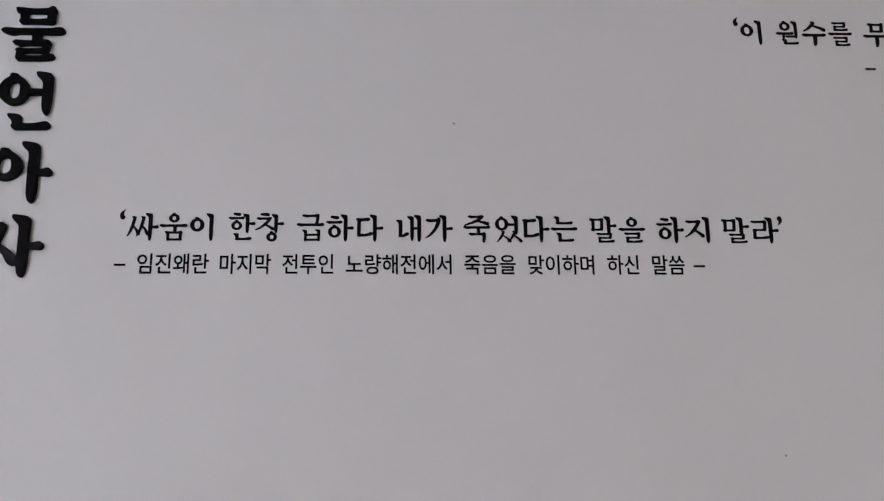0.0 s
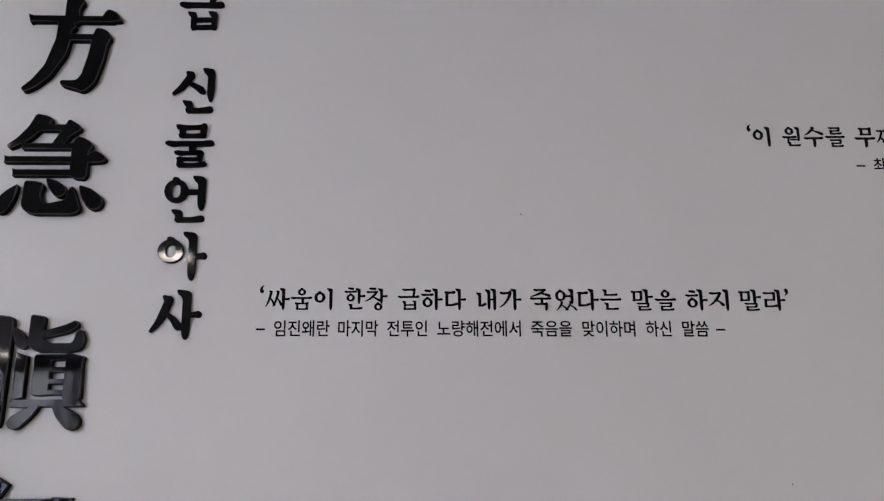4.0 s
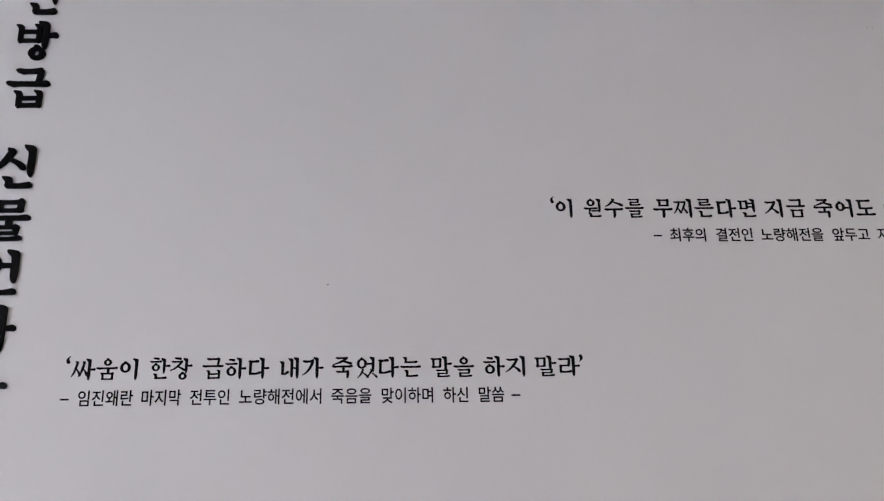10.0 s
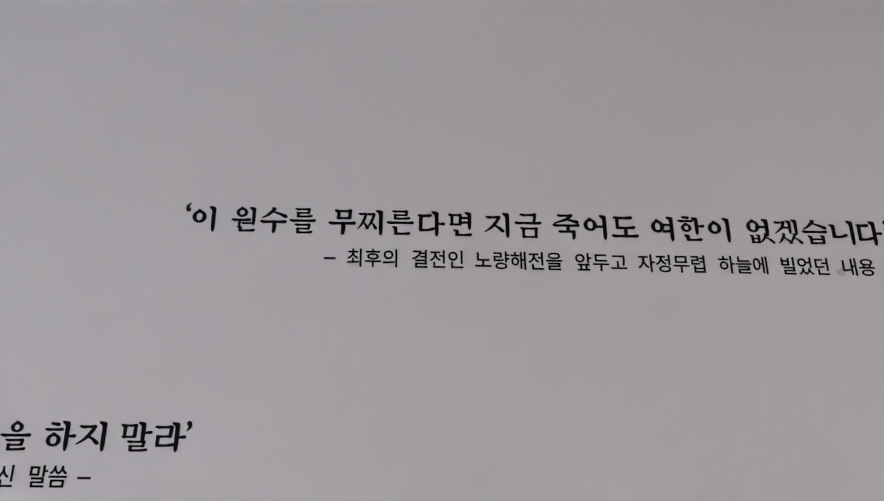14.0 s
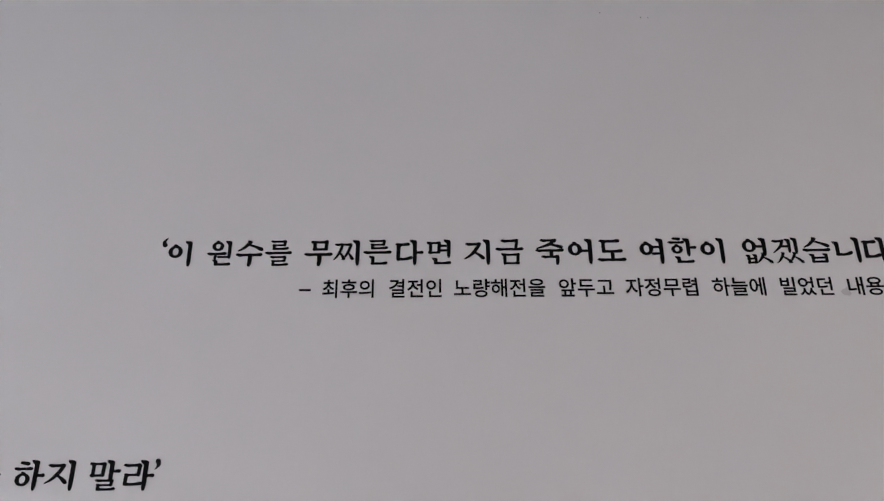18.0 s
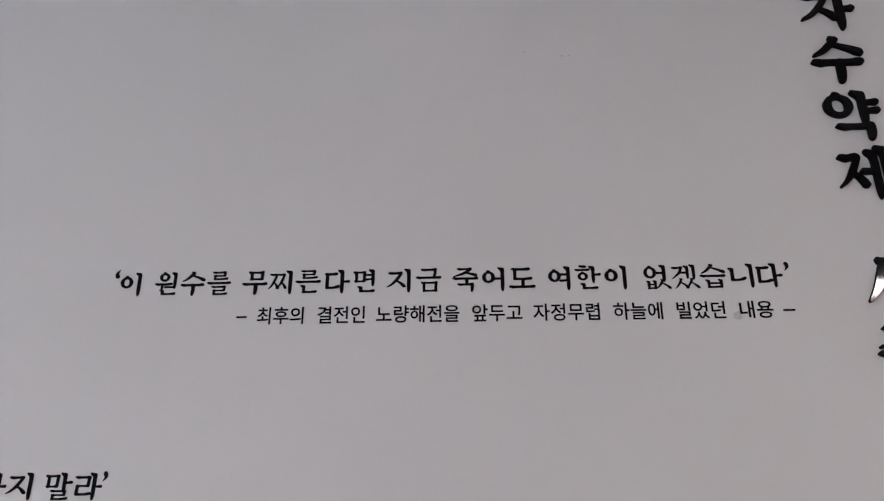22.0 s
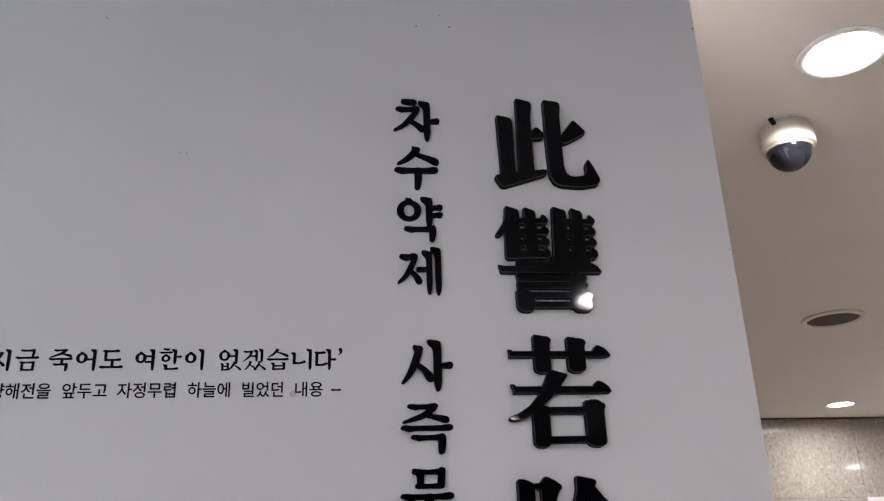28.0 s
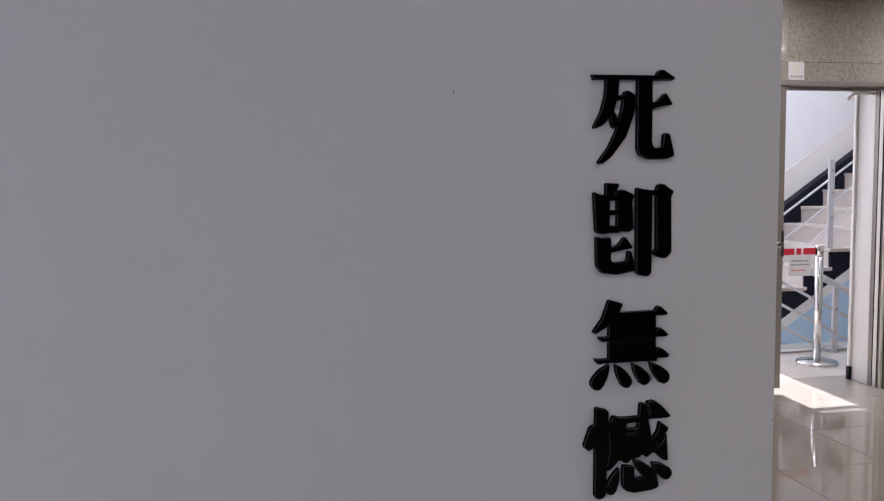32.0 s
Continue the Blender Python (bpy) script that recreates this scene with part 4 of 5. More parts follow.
        first, vowel = (0.0, 0.50, 0.24, 0.84), (0.46, 0.92)
    elif v in "ㅓㅕ":
        first, vowel = (0.04, 0.50, 0.34, 0.84), (0.48, 0.76)
        if a == "ㅈ":
            first = (0.02, 0.62, 0.30, 0.88)
    else:
        first, vowel = (0.06, 0.54, 0.34, 0.82), (0.5, 0.77)
        if a in "ㅈㅅㅉ":
            first = (0.0, 0.62, 0.22, 0.86)
        if a == "ㄴ":
            first, vowel = (0.02, 0.66, 0.26, 0.84), (0.5, 0.84)
    x0, x1, y0, y1 = first
    if out:
        y0, y1 = 0.44, 0.92
        if a in "ㅎㅊ":
            y0, y1 = 0.40, 0.97
        if v == "ㅔ":
            y0 = 0.46
    if v == "ㅔ" and out:
        s = k_level(x0, 0.42, 0.86, w * 0.8) + brush((0.36, 0.88, w * 0.7), (0.26, 0.64, w * 0.66), (0.02, 0.42, w * 0.26)) + brush((0.34, 0.66, w * 0.6), (0.52, 0.66, w * 0.55))
        s += k_upright(0.56, 0.96, 0.40, w * 0.8) + k_upright(0.78, 1.0, 0.36, w * 0.85)
    else:
        s = L(a, x0, y0, x1, y1, w if not out else w * 0.92, "side") + L(v, vowel[0], low if not out else low - 0.02, vowel[1], 1.0, w if not out else w * 0.95, "")
    if c == "ㅄ":
        s += L("ㅂ", 0.10, 0.0, 0.48, 0.36, w * 0.78, "last") + L("ㅅ", 0.44, 0.0, 0.96, 0.38, w * 0.8, "last")
    elif c == "ㅆ":
        s += L(c, 0.08, 0.0, 0.94, 0.40, w * 0.92, "last")
    elif c == "ㅇ":
        s += k_ring(0.32, 0.0, 0.76, 0.33, w * 0.88)
    elif c == "ㄹ":
        s += L(c, 0.24, 0.02, 0.84, 0.36, w * 0.85, "last")
    elif c == "ㄱ":
        s += L(c, 0.16, 0.0, 0.82, 0.30, w * 0.9, "last")
    elif out:
        s += L(c, 0.20, 0.02, 0.84, 0.30, w * 0.9, "last")
    return s


# -- bold serif Chinese characters: stroke kinds on a grid of 100 --
def c_level(x0, x1, y, w=6.5, tip=1.0):
    """Thin level stroke with a wedge at its right end."""
    s = [[(x0, y - w / 2), (x1, y - w / 2), (x1, y + w / 2), (x0 + 1.5, y + w / 2), (x0 - 1.5, y + w * 0.9)]]
    if tip:
        s.append([(x1 - 20 * tip, y), (x1 - 10 * tip, y + 13 * tip), (x1 - 4 * tip, y + 10 * tip), (x1 + 1, y + 2), (x1 + 1, y - w / 2), (x1 - 20 * tip, y - w / 2)])
    return s


def c_upright(x, y0, y1, w=16, head=0.35, foot=0.12):
    """Thick upright stroke with a slanting head."""
    return [[(x - w / 2, y0), (x - w / 2 - 1, y1 + w * foot), (x - w * 0.3, y1), (x + w * 0.3, y1), (x + w / 2, y1 + w * foot), (x + w / 2, y0 - w * head), (x + w * 0.62, y0 - w * head * 0.6), (x + w * 0.4, y0 - w * 0.06)]]


def c_pillar(x0, x1, y0, y1):
    """Upright with a slanting head at y0 and a round foot at y1."""
    r, m = (x1 - x0) / 2, (x0 + x1) / 2
    foot = [(m - r * math.cos(a), y1 + r * 0.55 * (1 - math.sin(a))) for a in [k * math.pi / 8 for k in range(9)]]
    return [[(x0, y0)] + foot + [(x1, y0 - 9), (x1 + 2, y0 - 6), (x1, y0 - 2.5)]]


def c_rect(x0, x1, y0, y1):
    return [[(x0, y0), (x1, y0), (x1, y1), (x0, y1)]]


def c_tip(x, y, size=1.0):
    """Leaf-shaped swelling at the right end of a level stroke whose foot is at y."""
    return [[(x - 22 * size, y), (x - 21 * size, y + 3 * size), (x - 16 * size, y + 11 * size), (x - 12 * size, y + 11.5 * size), (x - 5 * size, y + 8 * size), (x, y + 1.5 * size), (x - 2 * size, y)]]


def c_fall(x0, y0, x1, y1, w=15, end=3.5, bend=0.22):
    """Sweep to the lower left, thinning."""
    mx, my = (x0 + x1) / 2 + bend * (y0 - y1) * 0.6, (y0 + y1) / 2 - bend * abs(x1 - x0) * 0.3
    return brush((x0, y0, w), ((x0 + mx) / 2, (y0 + my) / 2, w * 0.98), (mx, my, w * 0.8), (x1, y1, end), round_ends=False)


def c_drop(x0, y0, x1, y1, w=14):
    """Teardrop from a point at (x0, y0) to a round foot at (x1, y1)."""
    return brush((x0, y0, 1.5), (x0 + (x1 - x0) * 0.45, y0 + (y1 - y0) * 0.45, w * 0.75), (x1, y1, w), round_ends="end")


def chinese(ch):
    s = []
    if ch == "此":
        s += [[(3, 80), (17, 77), (19, 73), (19, 10), (5, 12)], [(23, 100), (38, 96), (39, 92), (37, 78), (37, 12), (22, 12)]]
        s += [[(36, 62), (42, 68), (50, 60), (48, 54), (36, 53)], [(-1, 13), (8, 15), (35, 19), (48, 20.5), (50, 18), (48, 14), (8, 0), (5, 0), (-1, 9)]]
        s += [[(50, 99), (66, 97), (67.5, 93), (66, 80), (66, 24), (68, 16), (73, 13), (84, 14), (87, 19), (86, 27), (90, 33), (93, 28), (100.5, 10), (97, 4), (82, 1), (62, 2), (55, 5), (51, 14), (50, 40)]]
        s += [[(66, 60), (79, 77), (91, 63), (87, 59), (70, 49), (66, 49)]]
    elif ch == "讐":
        for dx in (0, 46):
            s += [[(10 + dx, 100), (24 + dx, 96), (24 + dx, 52), (21 + dx, 48), (9 + dx, 48), (8 + dx, 52), (9 + dx, 76)]]
            s += [[(28 + dx, 99), (40 + dx, 95), (41 + dx, 50), (27.5 + dx, 50), (28 + dx, 90)]]
            for y0, y1 in ((82, 88), (71, 77.5), (60.5, 67), (49, 56.5)):
                s += c_rect(12 + dx, 48 + dx, y0, y1) + [[(43.5 + dx, y0), (44.5 + dx, y1 + 2.5), (47 + dx, y1 + 4.5), (52.5 + dx, y1 - 1), (51 + dx, y0 + 1), (48 + dx, y0)]]
        s += [[(11, 98), (8, 84), (-1, 71), (3, 69), (11, 76), (15, 90)]]
        s += c_rect(3, 97, 35.5, 42) + c_tip(100, 35.5, 0.95) + [[(1, 43), (5, 42), (7, 35.5), (3, 35.5)]] + c_rect(52, 90, 41, 52) + c_rect(18, 54, 41, 46.5)
        for y0, y1 in ((27, 33.5), (21, 25.5), (12.5, 18.5), (3.5, 9.5)):
            s += c_rect(20, 82, y0, y1)
        s += [[(17, 35), (22, 33.5), (21, 27), (18, 28)], [(17, 27), (22, 25.5), (21, 20), (18, 20.5)]]
        s += [[(16, 21), (25, 21), (33, 17), (34, 4), (30, 0), (20, 0), (16, 4)], [(68, 35), (78, 36), (86, 32), (82, 28), (86, 25), (82, 20), (90, 16), (87, 11), (88, 3), (84, 0), (73, 0), (68, 4)]]
    elif ch == "若":
        s += c_rect(3, 97, 78.5, 84.5) + c_tip(102, 79, 0.95) + [[(2, 86), (6, 85.5), (8, 78.5), (5, 78.5)]]
        s += c_pillar(26.5, 43, 100, 64) + c_pillar(59, 77, 98, 64.5)
        s += c_rect(5, 97, 46.5, 53) + c_tip(99.5, 47, 0.95) + [[(3, 55), (7, 54.5), (9, 46.5), (6, 46.5)]]
        s += [[(40, 68), (59, 63.5), (54, 57), (46, 48), (38, 40), (24, 29), (9, 23), (1, 23), (-1, 26), (9, 30), (20, 36.5), (28, 45), (34, 55)]]
        s += c_pillar(21.5, 38, 38, 0) + c_pillar(71.5, 90, 41, 0) + c_rect(28, 82, 28.5, 35) + c_rect(28, 82, 4, 10) + [[(68, 34), (75, 41), (84, 41.5), (92, 36), (85, 29)]]
    elif ch == "除":
        s += [[(0, 98), (7, 98), (15, 94), (16, 4), (12, 0), (3, 0), (0, 4)]]
        s += [[(13, 94.5), (20, 94.5), (23, 99), (26, 100), (35, 95.5), (40, 91), (36, 87), (29, 67), (26, 63.5), (18, 65), (20, 76), (19.5, 89), (13, 89)]]
        s += [[(18, 67), (28, 63.5), (38, 55), (44, 40), (43, 29), (38, 23), (28, 22), (20, 25), (19, 30), (26, 31), (29, 38), (28, 52), (24, 60)]]
        s += [[(51, 99), (53, 100), (68, 97), (70, 94.5), (68, 91), (63, 79), (50, 62), (42, 57.5), (36, 57.5), (36, 60), (43, 69), (48, 79), (51, 88)]]
        s += [[(66, 93), (69, 90), (76, 81), (87, 73), (100, 65), (97, 63), (91, 58.5), (86, 57.5), (75, 62), (69, 70), (62, 81)]]
        s += c_rect(46, 84, 58, 62.5) + c_rect(38, 96, 41.5, 46.5) + c_tip(99, 41.5, 0.95)
        s += c_upright(66, 60, 7, 18, 0.1) + [[(46, 9), (56, 9), (60, 13), (68, 16), (75, 12), (72, 2), (64, -1), (56, 3)]]
        s += c_fall(56, 34, 30, 9, 13, 4, 0.1) + c_drop(79, 34, 91, 16, 15)
    elif ch == "死":
        s += c_rect(2, 96, 88.5, 93.5) + [[(0, 93.5), (6, 93), (8, 88.5), (3, 88)], [(75, 92), (79, 99), (85, 100), (100, 91), (96, 88.5), (75, 88.5)]]
        s += [[(17, 90), (33, 90), (31, 71), (25, 53), (14, 41), (4, 37), (2, 39), (11, 55), (16, 73)]] + c_rect(28, 44, 67, 72.5) + c_drop(24, 58, 28, 42, 9)
        s += [[(38, 76), (43, 78), (53, 72), (51, 55), (41, 29), (23, 7), (12, 0), (7, 1.5), (20, 18), (30, 38), (36, 60)]]
        s += [[(54, 90), (72, 90), (72, 22), (75, 17), (85, 18), (86, 33), (93, 33), (99, 11), (98, 8), (88, 5), (68, 5), (57, 9), (54, 16)], [(70, 65), (78, 67), (88, 76), (97, 63), (82, 61), (70, 57)]]
    elif ch == "卽":
        s += [[(15, 100), (32, 99), (31, 95), (24, 86), (15, 86)], [(0, 91), (8, 88), (20, 87), (20, 48), (13, 46), (3, 48)], [(29, 86), (30, 92), (37, 93), (51, 87), (48, 80), (50, 51), (44, 48), (29, 49)]]
        for y0, y1 in ((81, 88.5), (66, 71.5), (47.5, 55)):
            s += c_rect(17, 32, y0, y1)
        s += [[(3, 44), (12, 42), (22, 43), (22, 18), (26, 16), (42, 17), (43, 28), (47, 28), (53, 9), (51, 6.5), (29, 3), (11, 5), (4, 13)], [(20, 31), (30, 34), (39, 44), (50, 31), (36, 29), (20, 26)]]
        s += [[(53, 95), (62, 93), (73, 92), (73, 4), (68, 0), (56, 2), (53.5, 5)]] + c_rect(70, 84, 86, 92) + [[(78, 90), (79, 97), (86, 99), (101, 90), (97, 85), (98, 25), (90, 18.5), (79, 21), (74, 24), (74, 27), (79, 29)]]
    elif ch == "無":
        s += [[(23, 85), (82, 86), (82, 32), (22, 31), (22, 60)], [(22, 100), (40, 95), (35, 84), (21, 70), (5, 62), (2, 64), (14, 79)]]
        s += [[(79, 80), (80, 85), (84, 91), (89, 90), (98, 82), (95, 80)], [(80, 56), (82, 62), (86, 66.5), (91, 65), (99, 57.5), (95, 56)], [(80, 32), (82, 40), (86, 44.5), (92, 42), (100.5, 35), (98, 32)]]
        s += [[(9, 59), (15, 58), (25, 59), (25, 53), (12, 53)], [(4, 35), (12, 33.5), (25, 34.5), (25, 29.5), (8, 28)]] + c_rect(8, 84, 29, 33)
        s += c_drop(23, 27, 8, 7, 17) + c_drop(31, 27, 45, 7, 15) + c_drop(53, 27, 68, 9, 15) + c_drop(75, 27, 93, 10, 16)
    elif ch == "憾":
        s += [[(14, 96), (22, 94), (29, 92), (26, 3), (20.5, 0), (13.5, 2)], [(8, 76), (15, 78), (15, 56), (6.5, 51), (0.5, 56)], [(25, 82), (34, 80), (38, 70), (30, 67), (25, 70)]]
        s += [[(33, 86), (45, 83.5), (66, 84), (66, 78), (49, 77.5), (49, 72), (58, 71.5), (66, 72), (66, 68), (49, 67.5), (49, 65.5), (66, 66), (70, 50), (66, 42), (54, 39), (48.5, 35), (41.5, 40), (31, 30), (26, 29), (30, 49), (29, 66)]]
        s += [[(64, 98), (73, 96), (74, 80), (78, 60), (85, 51), (91, 57), (95, 65), (97, 35), (90.5, 36.5), (80, 46), (72, 40), (64, 46), (58, 60), (63, 78)]]
        s += [[(72, 99), (81, 99.5), (90, 93), (100, 82), (96, 80.5), (63, 80.5), (63, 85), (76, 86)], [(87, 77.5), (98, 69.5), (90, 60), (81, 52), (76, 56), (84, 66)]]
        s += c_drop(41, 31, 32, 10, 13) + [[(45, 34), (52, 33), (59, 32), (58, 22), (61, 19), (76, 20), (79, 29), (82, 27), (87, 9), (81, 6), (58, 4), (47.5, 7), (45, 13)]]
        s += c_drop(58, 38, 73, 25, 13) + c_drop(79, 34, 95, 22, 14)
    elif ch == "戰":
        for x0, x1, x2, x3 in ((5, 16, 18.5, 30), (33, 43, 46, 58)):
            s += [[(x0, 95), (x0, 67), (x0 + 4, 64.5), (x1, 65.5), (x1, 93), (x1 - 3, 92)], [(x2, 92), (x2 + 4, 97.5), (x3 + 1, 91), (x3 - 1, 86), (x3 + 1, 66), (x3 - 3, 63.5), (x2, 65.5)]]
            s += c_rect(x1 - 2, x2 + 2, 85, 92.5) + c_rect(x1 - 2, x2 + 2, 65.5, 76)
        s += [[(5, 64), (5, 27), (8, 25), (18, 26), (18, 64)], [(22.5, 66), (22.5, 3), (25, 0), (32, 0), (35, 3), (35, 66)], [(40, 64), (50, 66), (57, 60), (54, 54), (55, 30), (57, 22), (50, 19), (40, 26)]]
        s += c_rect(16, 48, 57, 64.5) + c_rect(16, 48, 45.5, 50) + c_rect(16, 48, 31, 40) + c_rect(1, 58, 17, 22.5) + [[(-2, 24), (2, 23), (4, 17), (0, 15)]]
        s += [[(62, 100), (62, 55), (65, 40), (70, 28), (78, 14), (85, 6), (91, 3.5), (96, 5), (98, 12), (97, 26), (94.5, 33), (91.5, 26), (87, 21), (82, 30), (78, 42), (76, 60), (77, 88), (89, 89), (95, 85), (89, 95), (76, 99)]]
        s += [[(82, 90), (89, 95), (96, 86), (97, 82), (94, 76), (84, 76)]] + c_rect(72, 101, 71.5, 77)
        s += [[(82, 64), (97, 57), (96, 53), (90, 46), (84, 32), (74, 18), (60, 6), (47, 0), (43, 4), (52, 12), (62, 22), (70, 32), (76, 46)]]
    elif ch == "方":
        s += [[(38, 100), (55, 98.5), (59, 93), (54, 87), (54, 70), (38, 70)]] + c_rect(2, 92, 72, 78.5) + c_tip(100, 73, 1.1) + [[(-1, 80), (4, 79), (5, 72), (2, 71)]]
        s += [[(32, 74), (31, 54), (22, 27), (10, 12), (0, 4), (2, 1), (6, 0), (18, 6), (30, 16), (44, 38), (47, 52), (47, 63), (51, 65), (52, 68), (48, 71)]] + c_rect(45, 74, 52.5, 59.5)
        s += [[(70, 59), (73, 66), (78, 66), (86, 63), (91, 56), (87, 49), (84, 31), (78, 11), (72, 4), (65, 0), (56, 3), (43, 6), (40, 9), (41, 12), (57, 12), (62, 18), (67, 38)]]
    elif ch == "急":
        s += [[(30, 100), (40, 98), (46, 95), (44, 88), (35, 82), (26, 73), (13, 66), (8, 64), (5, 68), (14, 75), (24, 87)]] + c_rect(34, 64, 82.5, 89)
        s += [[(61, 95), (72, 88), (74, 84), (64, 77), (58, 68), (46, 68), (55, 83)]] + c_rect(20, 70, 64, 70) + c_rect(5, 70, 50.5, 57) + c_rect(14, 70, 37.5, 44)
        s += [[(18, 71), (23, 70), (24, 64), (21, 64)], [(4, 58), (8, 57), (10, 50.5), (7, 50.5)], [(13, 45), (17, 44), (18, 37.5), (15, 37.5)]]
        s += [[(66, 68), (70, 77), (76, 76), (84, 71.5), (86, 66), (82, 61), (83, 38), (80, 34), (70, 35), (66, 39)]] + [[(81, 56), (84, 62), (88, 63), (96, 59), (100, 54), (96, 51), (81, 50)]]
        s += c_drop(20, 29, 7, 8, 15) + [[(26, 33), (34, 32.5), (43, 31), (44, 27), (42, 19), (44, 13), (50, 11), (64, 14), (68, 26), (71, 28), (75, 18), (80, 6), (78, 2), (72, 0), (38, 0), (29, 3), (25, 9)]]
        s += c_drop(46, 35, 59, 23, 13) + c_drop(77, 28, 92, 12, 16)
    elif ch == "愼":
        s += [[(19, 100), (34, 98), (36, 94), (35, 3), (32, 0), (22, 0), (19, 3)]] + c_drop(14, 84, 5, 58, 15) + c_drop(37, 88, 45, 74, 11)
        s += [[(50, 100), (63, 98), (62, 78), (70, 74), (88, 74), (91, 84), (95, 87), (99, 78), (97, 69), (90, 66), (58, 66), (50, 72)], [(60, 84), (82, 91), (90, 95), (93, 89), (84, 83), (62, 78)]]
        s += [[(57, 64), (57, 28), (64, 27.5), (72, 28), (72, 64)], [(84, 66), (84, 24), (100, 24), (99, 58), (101, 62)]]
        for y0, y1 in ((58.5, 64), (48, 53), (37.5, 42.5), (28, 33)):
            s += c_rect(70, 86, y0, y1)
        s += [[(41, 66), (51, 63), (51, 26), (41, 24)]] + c_rect(40, 98, 18, 24.5) + c_tip(103, 18, 0.6)
        s += c_drop(66, 20, 46, 5, 13) + c_drop(76, 20, 94, 5, 15)
    else:
        s += c_fall(36, 99, 4, 58, 16, 4, 0.12) + c_level(30, 84, 80, 7, 0) + brush((86, 84, 17), (84, 50, 17), (78, 16, 16), (64, 4, 8), round_ends=False) + c_fall(52, 78, 14, 26, 14, 4, 0.12) + c_fall(70, 76, 26, 8, 14, 4, 0.12)
    return [[(x * 0.01, y * 0.01) for x, y in (eased(p) if 4 < len(p) < 40 else p)] for p in s]


def fit_box(vs, x0, x1, z0, z1):
    ax, bx = min(v[0] for v in vs), max(v[0] for v in vs)
    az, bz = min(v[1] for v in vs), max(v[1] for v in vs)
    return [(x0 + (x - ax) / (bx - ax) * (x1 - x0), z0 + (z - az) / (bz - az) * (z1 - z0)) for x, z in vs]


def raised(name, shapes, x0, x1, z0, z1, depth, label, group, mats):
    vs, ts = union_flat(shapes)
    cx, cz = (x0 + x1) / 2, (z0 + z1) / 2
    vs = fit_box(vs, x0 - cx, x1 - cx, z0 - cz, z1 - cz)
    t = thing(name, label, "letter", group, at=(cx, WALL_Y - 0.0003, cz))
    for g in connected(ts):
        plate = min(0.003, depth * 0.45)
        ob = new("stroke", outline_solid("stroke", vs, g, depth - plate, 0.0001, (FOAM, FOAM)))
        ob.parent = t
        face = new("face_plate", outline_solid("face_plate", vs, g, plate, 0.0012 if depth > 0.007 else 0.0004, mats))
        face.parent, face.location = ob, (0, plate - depth, 0)
        tagged(face, "glossy black acrylic face plate")
    return t


BIG = 0.0095
BIG_LABEL = "large raised glossy black Chinese character on the white wall"
for ch, z0, z1, x0, x1 in (("戰", 2.2890, 2.4225, -0.5275, -0.4070), ("方", 2.1310, 2.2610, -0.5193, -0.4070), ("急", 1.9765, 2.1020, -0.5322, -0.4090),
                           ("愼", 1.7330, 1.8600, -0.5400, -0.4090), ("勿", 1.5590, 1.6880, -0.5290, -0.4110)):
    raised("raised_character", chinese(ch), x0, x1, z0, z1, BIG, BIG_LABEL, "black Chinese characters beside the screen", (ACRYLIC, FOAM, CUT_LIGHT))
for ch, z0, z1, x0, x1 in (("此", 2.3190, 2.4600, 1.2735, 1.4210), ("讐", 2.1415, 2.2910, 1.2695, 1.4090), ("若", 1.9685, 2.1115, 1.2727, 1.4085), ("除", 1.7915, 1.9350, 1.2775, 1.4155),
                           ("死", 1.5140, 1.6590, 1.2738, 1.4110), ("卽", 1.3375, 1.4850, 1.2780, 1.4110), ("無", 1.1595, 1.3025, 1.2750, 1.4080), ("憾", 0.9835, 1.1380, 1.2635, 1.4140)):
    raised("raised_character", chinese(ch), x0, x1, z0, z1, BIG, BIG_LABEL, "black Chinese characters near the wall end", (ACRYLIC, FOAM, CUT_LIGHT))
SMALL = 0.005
SMALL_LABEL = "raised black Korean syllable cut from acrylic on the white wall"
for ch, z0, z1, x0, x1 in (("전", 2.3592, 2.4203, -0.3349, -0.2876),
                           ("방", 2.2892, 2.3475, -0.3366, -0.2816),
                           ("급", 2.2189, 2.2768, -0.3397, -0.2845),
                           ("신", 2.1070, 2.1661, -0.3405, -0.2906),
                           ("물", 2.0373, 2.0929, -0.3444, -0.2869),
                           ("언", 1.9690, 2.0260, -0.3410, -0.2931),
                           ("아", 1.8995, 1.9572, -0.3435, -0.2875),
                           ("사", 1.8316, 1.8885, -0.3465, -0.2893)):
    raised("raised_syllable", syllable(ch, 0.158), x0, x1, z0, z1, SMALL, SMALL_LABEL, "Korean syllables beside the screen", (ACRYLIC, FOAM))
for ch, z0, z1, x0, x1 in (("차", 2.3899, 2.4559, 1.1358, 1.2003),
                           ("수", 2.3151, 2.3803, 1.1359, 1.1976),
                           ("약", 2.2393, 2.3039, 1.1387, 1.2007),
                           ("제", 2.1649, 2.2315, 1.1386, 1.1958),
                           ("사", 2.0399, 2.1056, 1.1418, 1.2069),
                           ("즉", 1.9639, 2.0253, 1.1395, 1.2039),
                           ("무", 1.8875, 1.9489, 1.1382, 1.2023),
                           ("감", 1.8095, 1.8735, 1.1350, 1.2020)):
    raised("raised_syllable", syllable(ch, 0.158), x0, x1, z0, z1, SMALL, SMALL_LABEL, "Korean syllables near the wall end", (ACRYLIC, FOAM))


